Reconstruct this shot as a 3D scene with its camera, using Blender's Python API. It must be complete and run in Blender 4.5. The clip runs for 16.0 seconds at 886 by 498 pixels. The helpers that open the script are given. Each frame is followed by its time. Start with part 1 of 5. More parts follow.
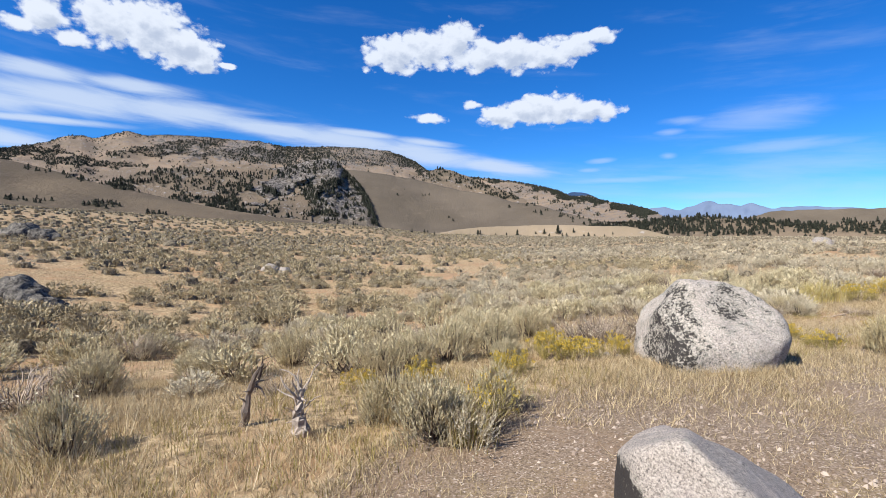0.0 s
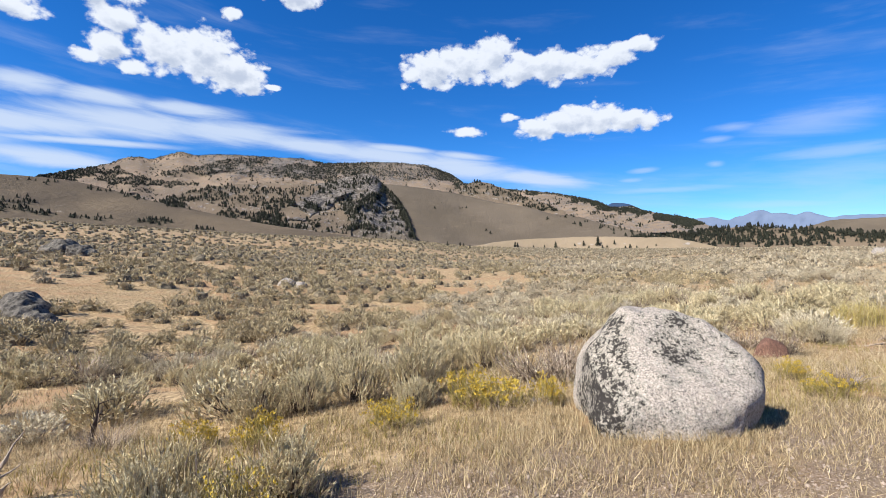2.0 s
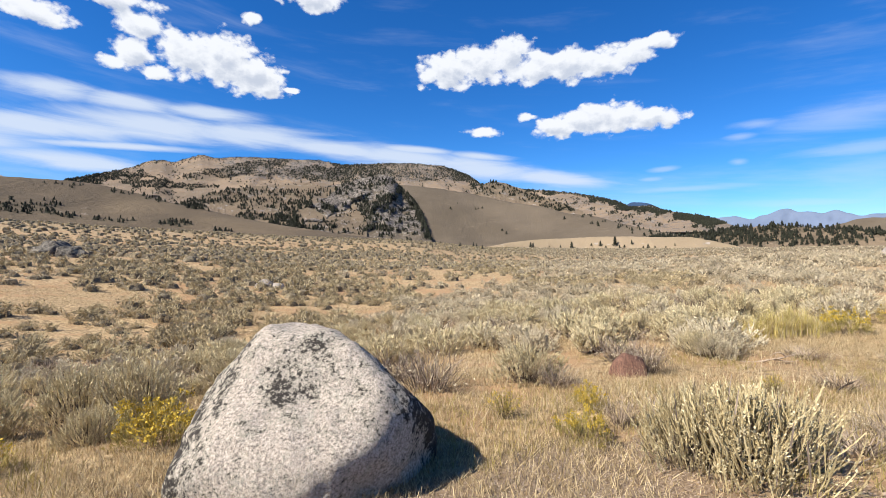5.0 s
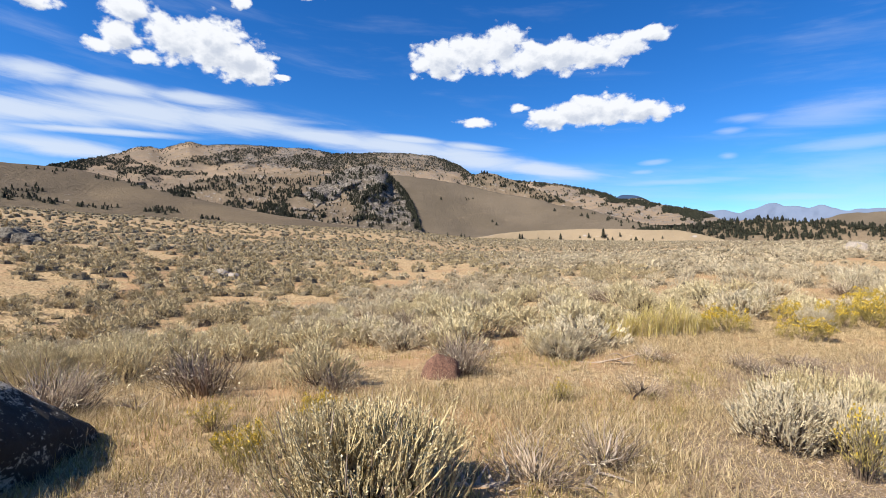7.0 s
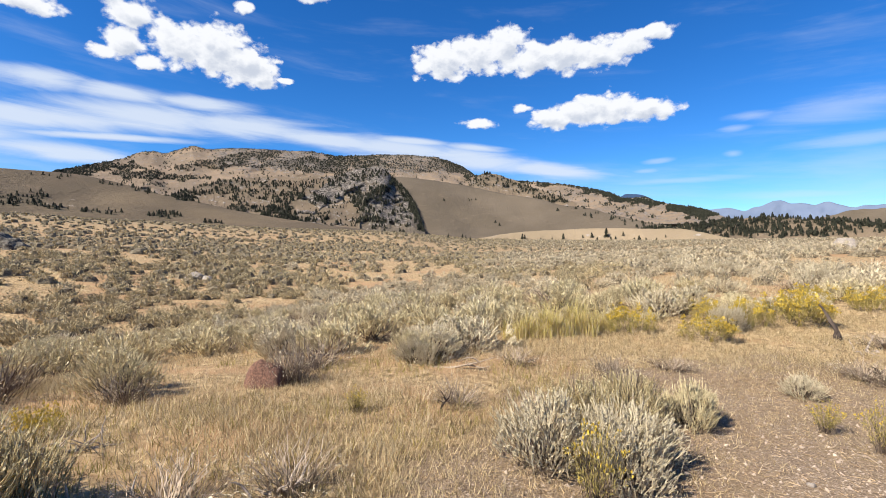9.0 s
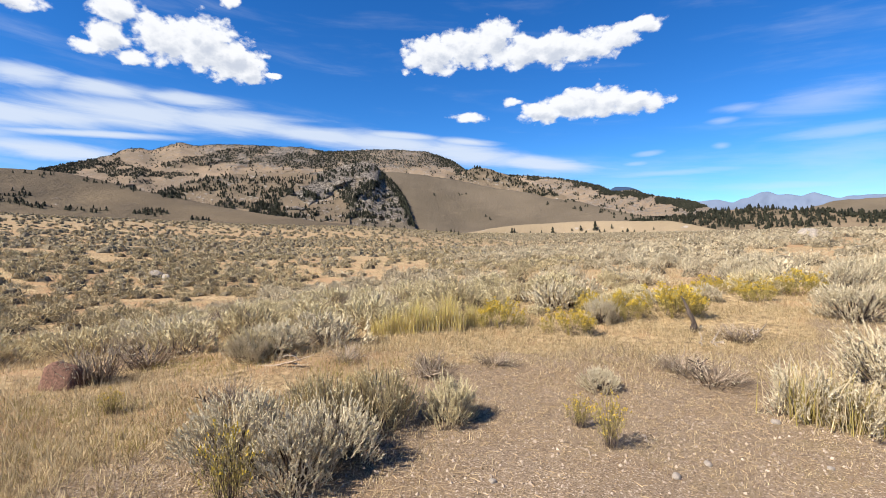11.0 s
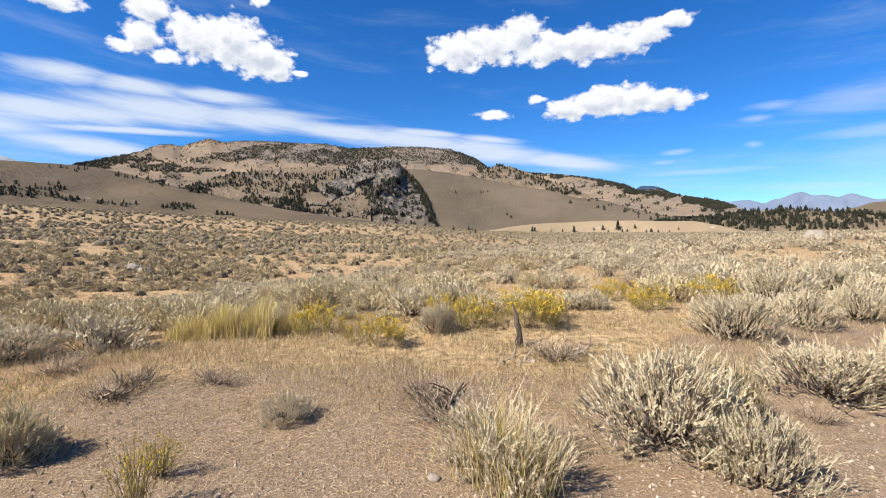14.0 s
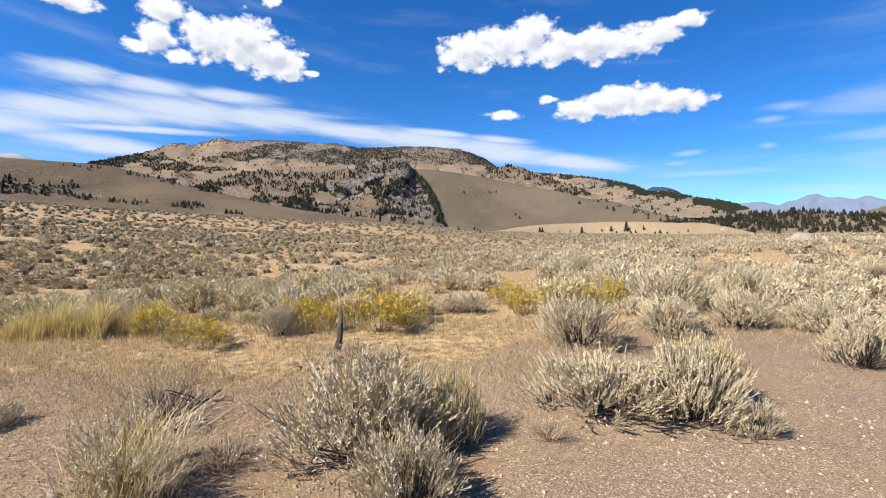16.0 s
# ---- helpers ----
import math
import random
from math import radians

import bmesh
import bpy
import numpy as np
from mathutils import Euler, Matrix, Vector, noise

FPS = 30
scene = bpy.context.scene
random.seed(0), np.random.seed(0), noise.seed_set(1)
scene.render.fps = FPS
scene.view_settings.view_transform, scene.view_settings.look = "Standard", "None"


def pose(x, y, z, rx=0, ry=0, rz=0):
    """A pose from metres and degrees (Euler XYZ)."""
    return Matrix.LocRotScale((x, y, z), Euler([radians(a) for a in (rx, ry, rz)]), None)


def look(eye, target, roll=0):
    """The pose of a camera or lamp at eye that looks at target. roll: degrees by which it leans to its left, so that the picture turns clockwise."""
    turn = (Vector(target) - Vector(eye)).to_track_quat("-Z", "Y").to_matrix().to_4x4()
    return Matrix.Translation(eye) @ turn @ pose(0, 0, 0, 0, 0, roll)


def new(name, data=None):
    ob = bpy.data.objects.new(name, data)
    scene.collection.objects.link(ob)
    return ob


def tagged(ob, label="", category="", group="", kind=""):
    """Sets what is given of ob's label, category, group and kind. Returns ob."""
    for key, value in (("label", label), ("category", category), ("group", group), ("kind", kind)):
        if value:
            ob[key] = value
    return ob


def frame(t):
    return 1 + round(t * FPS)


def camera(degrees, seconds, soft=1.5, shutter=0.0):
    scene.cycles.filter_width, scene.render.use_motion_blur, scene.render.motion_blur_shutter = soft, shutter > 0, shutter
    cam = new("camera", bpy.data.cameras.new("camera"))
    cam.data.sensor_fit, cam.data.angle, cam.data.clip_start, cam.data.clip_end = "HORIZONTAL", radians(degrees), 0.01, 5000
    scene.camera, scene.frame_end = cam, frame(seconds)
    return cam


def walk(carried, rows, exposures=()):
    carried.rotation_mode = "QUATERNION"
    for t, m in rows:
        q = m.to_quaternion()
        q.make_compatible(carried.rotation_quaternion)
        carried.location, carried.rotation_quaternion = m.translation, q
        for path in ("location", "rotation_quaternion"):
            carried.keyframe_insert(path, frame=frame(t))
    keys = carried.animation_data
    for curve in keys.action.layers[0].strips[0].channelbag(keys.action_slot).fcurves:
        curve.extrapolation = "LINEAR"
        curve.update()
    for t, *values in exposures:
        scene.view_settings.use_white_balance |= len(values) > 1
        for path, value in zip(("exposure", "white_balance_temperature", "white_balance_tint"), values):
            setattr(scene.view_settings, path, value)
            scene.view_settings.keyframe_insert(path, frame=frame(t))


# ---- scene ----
cam = camera(86.9, 16.0, 0.7)
PATH = [
    (0, (-0.024, 0.02, 1.945), (-0.154, 2.015, 1.894), 0.6),
    (0.5, (0.436, 0.403, 1.94), (0.268, 2.396, 1.92), 0.5),
    (1, (0.782, 0.753, 1.945), (0.581, 2.743, 1.937), 0.3),
    (1.5, (1.18, 1.146, 1.966), (0.921, 3.129, 1.96), 0.0),
    (2, (1.616, 1.451, 1.99), (1.324, 3.429, 1.993), 0.2),
    (2.5, (2.029, 1.853, 1.94), (1.721, 3.829, 1.959), 0.2),
    (3, (2.559, 2.145, 1.928), (2.22, 4.116, 1.958), 0.5),
    (3.2, (2.759, 2.243, 1.961), (2.413, 4.213, 1.99), 0.7),
    (5.3, (5.03, 3.202, 1.993), (4.665, 5.168, 1.996), 0.0),
    (5.5, (5.304, 3.323, 1.971), (4.948, 5.29, 1.973), 0.1),
    (6, (5.903, 3.58, 1.971), (5.57, 5.552, 1.965), 0.0),
    (6.5, (6.521, 3.871, 1.989), (6.186, 5.843, 1.966), 0.2),
    (7, (7.125, 4.013, 2.028), (6.798, 5.986, 1.993), 0.6),
    (7.5, (7.713, 4.294, 1.956), (7.381, 6.265, 1.909), 0.5),
    (8, (8.3, 4.47, 1.92), (7.943, 6.437, 1.861), 0.4),
    (8.5, (8.789, 4.648, 1.949), (8.433, 6.616, 1.911), 0.5),
    (9, (9.324, 4.893, 1.972), (8.979, 6.863, 1.942), 0.0),
    (9.5, (9.931, 4.955, 1.951), (9.623, 6.931, 1.928), -0.2),
    (9.7, (10.166, 4.994, 1.954), (9.878, 6.973, 1.925), -0.3),
    (11.8, (12.645, 5.702, 1.981), (12.298, 7.67, 1.919), -0.7),
    (12, (12.882, 5.815, 1.946), (12.525, 7.782, 1.881), -0.6),
    (12.5, (13.456, 6.173, 1.953), (13.098, 8.14, 1.887), -0.5),
    (13, (14.062, 6.565, 1.961), (13.69, 8.529, 1.888), -0.4),
    (13.5, (14.643, 6.794, 1.972), (14.253, 8.754, 1.898), -0.0),
    (14, (15.148, 7.098, 1.931), (14.745, 9.056, 1.868), 0.1),
    (14.5, (15.842, 7.349, 1.94), (15.423, 9.303, 1.877), 0.2),
    (15, (16.531, 7.482, 1.982), (16.117, 9.437, 1.92), 0.3),
    (15.5, (17.236, 7.792, 1.938), (16.812, 9.745, 1.879), 0.5),
    (16, (17.87, 7.993, 1.944), (17.429, 9.943, 1.881), 0.5),
]
walk(cam, [(t, look(eye, target, roll)) for t, eye, target, roll in PATH], [(0, 0.97, 5850, 10), (3, 1.07, 6120, 10), (6, 1.11, 6350, 10), (16, 1.17, 6460, 10)])


# ---- light: high autumn sun from behind and to one side, clear sky with fair-weather cloud ----
SUN_TO = Vector((-0.70, -0.60, 0.86)).normalized()
sun = new("sun", bpy.data.lights.new("sun", "SUN"))
sun.data.energy, sun.data.angle, sun.data.color = 4.7, radians(0.53), (1.0, 0.925, 0.79)
sun.matrix_world = look((0, 0, 60), Vector((0, 0, 60)) - SUN_TO)


class Graph:
    """Short hand for a node tree."""

    def __init__(self, tree):
        self.tree = tree
        tree.nodes.clear()

    def add(self, kind, out=0, props=None, **sockets):
        node = self.tree.nodes.new(kind)
        props = props or {}
        if "operation" in props:
            node.operation = props["operation"]
        if "use_clamp" in props:
            node.use_clamp = props["use_clamp"]
        if "interpolation_type" in props:
            node.interpolation_type = props["interpolation_type"]
        if "attribute_name" in props:
            node.attribute_name = props["attribute_name"]
        if "feature" in props:
            node.feature = props["feature"]
        for key, value in sockets.items():
            at = int(key[1:]) if key[0] == "i" and key[1:].isdigit() else key.replace("_", " ")
            if isinstance(value, bpy.types.NodeSocket):
                self.tree.links.new(value, node.inputs[at])
            else:
                node.inputs[at].default_value = value
        return node.outputs[out]

    def math(self, op, a, b=0.0, c=0.0, clamp=False):
        return self.add("ShaderNodeMath", props={"operation": op, "use_clamp": clamp}, i0=a, i1=b, i2=c)

    def vec(self, op, a, b=(0, 0, 0), out=0):
        return self.add("ShaderNodeVectorMath", out, {"operation": op}, i0=a, i1=b)

    def noise(self, where, scale, detail=4.0, rough=0.55, distortion=0.0, out=0):
        return self.add("ShaderNodeTexNoise", out, Vector=where, Scale=scale, Detail=detail, Roughness=rough, Distortion=distortion)

    def step(self, value, low, high):
        return self.add("ShaderNodeMapRange", props={"interpolation_type": "SMOOTHSTEP"}, Value=value, From_Min=low, From_Max=high)

    def mix(self, fac, a, b, blend="MIX"):
        node = self.tree.nodes.new("ShaderNodeMix")
        node.data_type, node.blend_type = "RGBA", blend
        for at, value in ((0, fac), (6, a), (7, b)):
            if isinstance(value, bpy.types.NodeSocket):
                self.tree.links.new(value, node.inputs[at])
            else:
                node.inputs[at].default_value = (*value, 1.0) if at else value
        return node.outputs[2]

    def wire(self, a, node, name):
        self.tree.links.new(a, node.inputs[name])


# heaped clouds: azimuth, elevation, half width, half height, in degrees
CUMULUS = [
    (-9.6, 20.9, 5.0, 2.6), (-6.0, 21.6, 4.6, 2.7), (-2.4, 22.2, 3.4, 2.8), (0.6, 20.9, 4.8, 2.2), (4.6, 20.9, 5.0, 2.2), (8.2, 20.9, 4.6, 1.9), (11.4, 21.3, 3.8, 1.5), (14.2, 22.1, 2.6, 1.0),
    (3.4, 14.5, 3.6, 1.6), (6.4, 14.9, 4.0, 2.0), (9.8, 14.9, 4.4, 2.0), (13.2, 14.5, 3.8, 1.4), (15.2, 14.4, 2.2, 1.1),
    (-5.5, 14.1, 2.7, 0.8), (-0.3, 15.7, 1.5, 0.6),
    (-39.0, 20.2, 4.0, 2.9), (-35.6, 20.3, 4.4, 3.2), (-32.8, 19.2, 4.0, 2.7), (-31.0, 18.3, 2.8, 1.7), (-41.9, 18.0, 1.9, 0.9), (-44.0, 19.4, 2.5, 2.0), (-45.9, 18.3, 1.6, 0.8),
    (-43.6, 22.0, 2.6, 1.8), (-28.6, 18.0, 1.4, 0.4), (-46.0, 23.9, 4.6, 1.1), (-51.8, 21.2, 3.6, 1.4), (-26.2, 27.6, 4.6, 1.9), (-32.7, 24.7, 1.5, 0.8),
]
# streaks: azimuth, elevation, half width, half height, fall
STREAKS = [
    (-51.0, 11.4, 10, 1.5, 0.10), (-42.0, 12.6, 10, 1.6, 0.0), (-33.0, 12.7, 10, 1.4, -0.02), (-24.0, 12.0, 10, 1.1, -0.08), (-15.0, 11.0, 10, 1.4, -0.10), (-6.0, 9.8, 9, 1.5, -0.13),
    (3.0, 8.4, 8, 1.0, -0.14), (-49.0, 8.5, 8, 1.0, -0.02), (-58.0, 9.4, 8, 1.2, 0.05), (-50.5, 14.9, 4, 1.1, 0.0), (-44.4, 14.7, 5, 0.9, 0.0), (-37.0, 14.6, 6, 0.8, 0.0),
    (-14.0, 12.1, 5, 0.5, -0.06), (-5.8, 11.3, 4, 0.5, -0.1), (-46.0, 10.3, 9, 0.4, 0.05),
]
WISPS = [(23.4, 12.7, 3.2, 0.8, 0.0), (21.9, 11.6, 2.0, 0.6, 0.0), (14.8, 8.9, 2.0, 0.45, 0.05), (13.4, 7.9, 2.2, 0.4, 0.0), (21.8, 9.1, 1.3, 0.6, 0.0), (30.0, 12.4, 8.0, 2.0, 0.0), (32.0, 9.3, 9.0, 1.0, 0.0), (16.0, 6.7, 12.0, 0.6, 0.0), (28.0, 4.6, 12.0, 0.9, 0.0)]


def make_world():
    world = bpy.data.worlds.new("sky")
    world.use_nodes = True
    scene.world = world
    g = Graph(world.node_tree)
    ray = g.add("ShaderNodeTexCoord", 0)
    way = g.vec("NORMALIZE", ray)
    sep = g.tree.nodes.new("ShaderNodeSeparateXYZ")
    g.wire(way, sep, 0)
    x, y, z = sep.outputs
    az = g.math("MULTIPLY", g.math("ARCTAN2", x, y), 57.2958)
    el = g.math("MULTIPLY", g.math("ARCSINE", z), 57.2958)
    flat = g.add("ShaderNodeCombineXYZ", 0, X=az, Y=el, Z=0.0)

    sky = g.tree.nodes.new("ShaderNodeTexSky")
    sky.sky_type, sky.sun_disc = "NISHITA", False
    sky.sun_elevation = math.asin(SUN_TO.z)
    sky.sun_rotation = math.atan2(SUN_TO.x, SUN_TO.y)
    sky.altitude, sky.air_density, sky.dust_density, sky.ozone_density = 1900, 1.0, 0.25, 2.2
    blue = g.add("ShaderNodeHueSaturation", 0, Hue=0.5, Saturation=SKY_SAT, Value=1.0, Fac=1.0, Color=sky.outputs[0])
    blue = g.mix(1.0, blue, SKY_TINT, "MULTIPLY")

    def blobs(table, where):
        best = None
        for a, e, w, h, *fall in table:
            off = g.vec("SUBTRACT", where, (a, e, 0))
            if fall and fall[0]:
                off = g.vec("SUBTRACT", off, g.vec("MULTIPLY", g.vec("CROSS_PRODUCT", off, (0, 0, -1)), (0, fall[0], 0)))
            here = g.math("SUBTRACT", 1.0, g.vec("LENGTH", g.vec("MULTIPLY", off, (1 / w, 1 / h, 0)), out=1))
            best = here if best is None else g.math("SMOOTH_MAX", best, here, 0.12)
        return best

    def billows(where):
        """How thick the heaped cloud is: round puffs of two sizes on the main bodies, frayed."""
        wide = g.vec("MULTIPLY", where, (0.72, 1.0, 1.0))
        fray = g.noise(wide, 0.9, 8.0, 0.62)
        wide = g.vec("ADD", wide, g.vec("MULTIPLY", g.vec("SUBTRACT", g.noise(wide, 1.1, 4.0, 0.6, out=1), (0.5, 0.5, 0.5)), (0.9, 0.9, 0)))
        puffs = g.math("SUBTRACT", 0.5, g.add("ShaderNodeTexVoronoi", 0, Vector=wide, Scale=0.75))
        small = g.math("SUBTRACT", 0.5, g.add("ShaderNodeTexVoronoi", 0, Vector=wide, Scale=2.1))
        rough = g.math("MULTIPLY_ADD", puffs, 0.55, g.math("MULTIPLY_ADD", small, 0.2, g.math("MULTIPLY", g.math("SUBTRACT", fray, 0.5), 0.95)))
        return g.math("ADD", blobs(CUMULUS, where), rough)

    dense = billows(flat)
    toward = billows(g.vec("ADD", flat, (-0.35, 0.75, 0)))
    heap = g.step(dense, 0.06, 0.42)
    # streaked high cloud: a long band that sinks from one side, with fainter veils
    slope = g.math("SUBTRACT", el, g.math("MULTIPLY_ADD", az, -0.06, 10.0))
    drawn = g.vec("MULTIPLY", g.add("ShaderNodeCombineXYZ", 0, X=az, Y=slope, Z=0.0), (0.09, 0.6, 1.0))
    streak = g.noise(drawn, 1.2, 7.0, 0.6, 0.5)
    veil = g.noise(drawn, 0.5, 5.0, 0.6, 0.3)
    cirrus = g.step(g.math("ADD", blobs(STREAKS, flat), g.math("MULTIPLY", g.math("SUBTRACT", streak, 0.5), 1.4)), -0.32, 0.8)
    cirrus = g.math("MULTIPLY", cirrus, 0.86)
    rest = g.math("MULTIPLY", g.step(g.math("MULTIPLY_ADD", g.step(el, 13.0, 4.0), 0.22, veil), 0.5, 0.95), 0.32)
    wisps = g.math("MULTIPLY", g.step(g.math("ADD", blobs(WISPS, flat), g.math("MULTIPLY", g.math("SUBTRACT", streak, 0.5), 1.2)), 0.05, 1.0), 0.38)
    thin = g.math("MAXIMUM", g.math("MAXIMUM", cirrus, wisps), rest)
    sunny = g.step(g.math("SUBTRACT", g.math("MULTIPLY", dense, 0.35), toward), -0.85, -0.1)
    white = g.mix(sunny, CLOUD_DIM, CLOUD_LIT)
    sky_col = g.mix(thin, blue, CIRRUS)
    sky_col = g.mix(heap, sky_col, white)
    back = g.tree.nodes.new("ShaderNodeBackground")
    g.wire(sky_col, back, "Color")
    back.inputs["Strength"].default_value = SKY_STRENGTH
    out = g.tree.nodes.new("ShaderNodeOutputWorld")
    g.wire(back.outputs[0], out, "Surface")


SKY_STRENGTH, SKY_SAT, SKY_TINT = 0.0575, 1.32, (0.66, 1.02, 1.34)
CLOUD_LIT, CLOUD_DIM, CIRRUS = (7.7, 7.8, 8.0), (4.9, 5.3, 6.1), (6.1, 6.7, 7.6)
make_world()


# ---- the lie of the land ----
SWELLS = [(-2, 4, 6, 0.40), (6, 6, 6, 0.59), (14, 8, 6, -0.46), (20, 12, 7, 0.15), (-8, 12, 7, -0.93), (2, 14, 7, -0.35), (10, 16, 7, 0.53), (20, 20, 9, 0.11),
          (-18, 22, 10, -0.69), (-6, 28, 11, -0.96), (8, 30, 11, -0.05), (24, 32, 12, 0.56), (-34, 34, 14, 0.10), (-20, 44, 14, -0.79), (-4, 55, 16, -0.70),
          (18, 55, 16, 0.08), (-45, 50, 16, 0.9), (44, 60, 17, 2.4)]
HUB, EYE = (8.0, 3.0), 1.95
CREST_EL = ([-60, -53.7, -49.8, -45.5, -40.6, -35.2, -29.2, -22.8, -16.1, -10.6, -5.7, -2.3, 4.3, 10.6, 16.4, 21.6, 26.3, 30.5, 40, 60],
            [2.65, 2.62, 2.5, 2.22, 2.1, 1.83, 1.57, 1.4, 1.2, 0.78, 0.34, 0.36, 0.3, 0.26, 0.24, 0.25, 0.3, 0.35, 0.4, 0.4])
CREST_R = ([-60, -14, -9, -3, 0, 15, 19, 60], [270, 290, 400, 470, 560, 560, 420, 300])


def value_noise(x, y, cell, seed=0):
    """Smooth random swell in 0..1 with bumps of about cell metres."""
    x, y = np.asarray(x, float) / cell, np.asarray(y, float) / cell
    i, j = np.floor(x), np.floor(y)
    u, v = x - i, y - j
    u, v = u * u * (3 - 2 * u), v * v * (3 - 2 * v)

    def at(a, b):
        s = np.sin(a * 127.1 + b * 311.7 + seed * 74.7) * 43758.5453
        return s - np.floor(s)

    return (at(i, j) * (1 - u) + at(i + 1, j) * u) * (1 - v) + (at(i, j + 1) * (1 - u) + at(i + 1, j + 1) * u) * v


def fractal(x, y, cell, octaves=4, seed=0):
    out, size, total = 0.0, 1.0, 0.0
    for k in range(octaves):
        out, total = out + size * value_noise(x + 17.3 * k, y - 9.1 * k, cell / 2**k, seed + k), total + size
        size *= 0.5
    return out / total


def smooth(v, low, high):
    t = np.clip((np.asarray(v, float) - low) / (high - low), 0, 1)
    return t * t * (3 - 2 * t)


def near_ground(x, y):
    z = 0.14 - 0.43 * y / 50 - 0.79 * x / 50
    for a, b, s, h in SWELLS:
        z = z + h * np.exp(-((x - a) ** 2 + (y - b) ** 2) / (2 * s * s))
    return z


def ground(x, y):
    x, y = np.asarray(x, float), np.asarray(y, float)
    dx, dy = x - HUB[0], y - HUB[1]
    r, az = np.hypot(dx, dy), np.degrees(np.arctan2(dx, dy))
    rr = np.minimum(r, 70.0)
    k = rr / np.maximum(r, 1e-6)
    z0 = near_ground(HUB[0] + dx * k, HUB[1] + dy * k)
    el, rc = np.interp(az, *CREST_EL), np.interp(az, *CREST_R)
    s = smooth(np.log(np.maximum(r, 70) / 70) / np.log(rc / 70), 0, 1)
    t = (1 - s) * (z0 - EYE) / 70 + s * np.tan(np.radians(el))
    far = EYE + np.minimum(r, rc) * t - np.maximum(r - rc, 0) * 0.05
    z = np.where(r <= 70, z0, np.maximum(far, -60))
    relief = (fractal(x, y, 1.1, 3, 3) - 0.5) * 0.10 * smooth(r, 300, 60) + (fractal(x, y, 9.0, 2, 8) - 0.5) * 0.25 * smooth(r, 8, 25) * smooth(r, 260, 90)
    return z + relief


TRACK_EDGE = ([-4, -1.6, -0.5, 0.6, 2.0, 3.8, 4.9, 5.7, 6.2, 7.4, 8.2, 8.6, 9.2, 10.2, 11.7, 13.5, 15.5, 17.3, 18.7, 22, 30],
              [-3, 1.6, 2.9, 4.4, 5.5, 5.9, 6.6, 7.2, 6.2, 6.4, 7.3, 8.7, 9.9, 10.9, 12.0, 12.5, 14.1, 15.0, 16.3, 18.2, 24])


def track_side(x, y):
    """Metres from the edge of the bare track out into the grass (below zero: on soil or gravel)."""
    return (y - np.interp(x, *TRACK_EDGE)) * 0.85 + (fractal(x, y, 1.6, 3, 21) - 0.5) * 1.3


# ---- materials ----
def material(name, build, rough=0.9, bump=None, spec=0.2, back=0.0, tone=0.69):
    """A principled material; build(g) gives colour, or colour and height."""
    m = bpy.data.materials.new(name)
    m.use_nodes = True
    g = Graph(m.node_tree)
    got = build(g)
    colour, height = got if isinstance(got, tuple) else (got, None)
    colour = g.mix(1.0, colour, (1.045 * tone, 0.985 * tone, 0.945 * tone), "MULTIPLY")
    p = g.tree.nodes.new("ShaderNodeBsdfPrincipled")
    if isinstance(colour, bpy.types.NodeSocket):
        g.wire(colour, p, "Base Color")
    p.inputs["Roughness"].default_value = rough
    p.inputs["Specular IOR Level"].default_value = spec
    if height is not None:
        b = g.tree.nodes.new("ShaderNodeBump")
        b.inputs["Strength"].default_value, b.inputs["Distance"].default_value = bump
        g.wire(height, b, "Height")
        g.wire(b.outputs[0], p, "Normal")
    out = g.tree.nodes.new("ShaderNodeOutputMaterial")
    shade = p.outputs[0]
    if back:
        thin = g.tree.nodes.new("ShaderNodeBsdfTranslucent")
        g.wire(colour, thin, "Color")
        both = g.tree.nodes.new("ShaderNodeMixShader")
        both.inputs[0].default_value = back
        g.tree.links.new(shade, both.inputs[1])
        g.tree.links.new(thin.outputs[0], both.inputs[2])
        shade = both.outputs[0]
    g.wire(shade, out, "Surface")
    return m


def ramp(g, fac, *stops):
    node = g.tree.nodes.new("ShaderNodeValToRGB")
    el = node.color_ramp.elements
    while len(el) < len(stops):
        el.new(0.5)
    for e, (at, c) in zip(el, stops):
        e.position, e.color = at, (*c, 1.0)
    g.wire(fac, node, "Fac")
    return node.outputs[0]


def place(g):
    return g.add("ShaderNodeNewGeometry", 0)


def attribute(g, name):
    return g.add("ShaderNodeAttribute", 2, {"attribute_name": name})


def island(g):
    return g.add("ShaderNodeNewGeometry", 8)


def object_random(g):
    return g.add("ShaderNodeObjectInfo", 5)


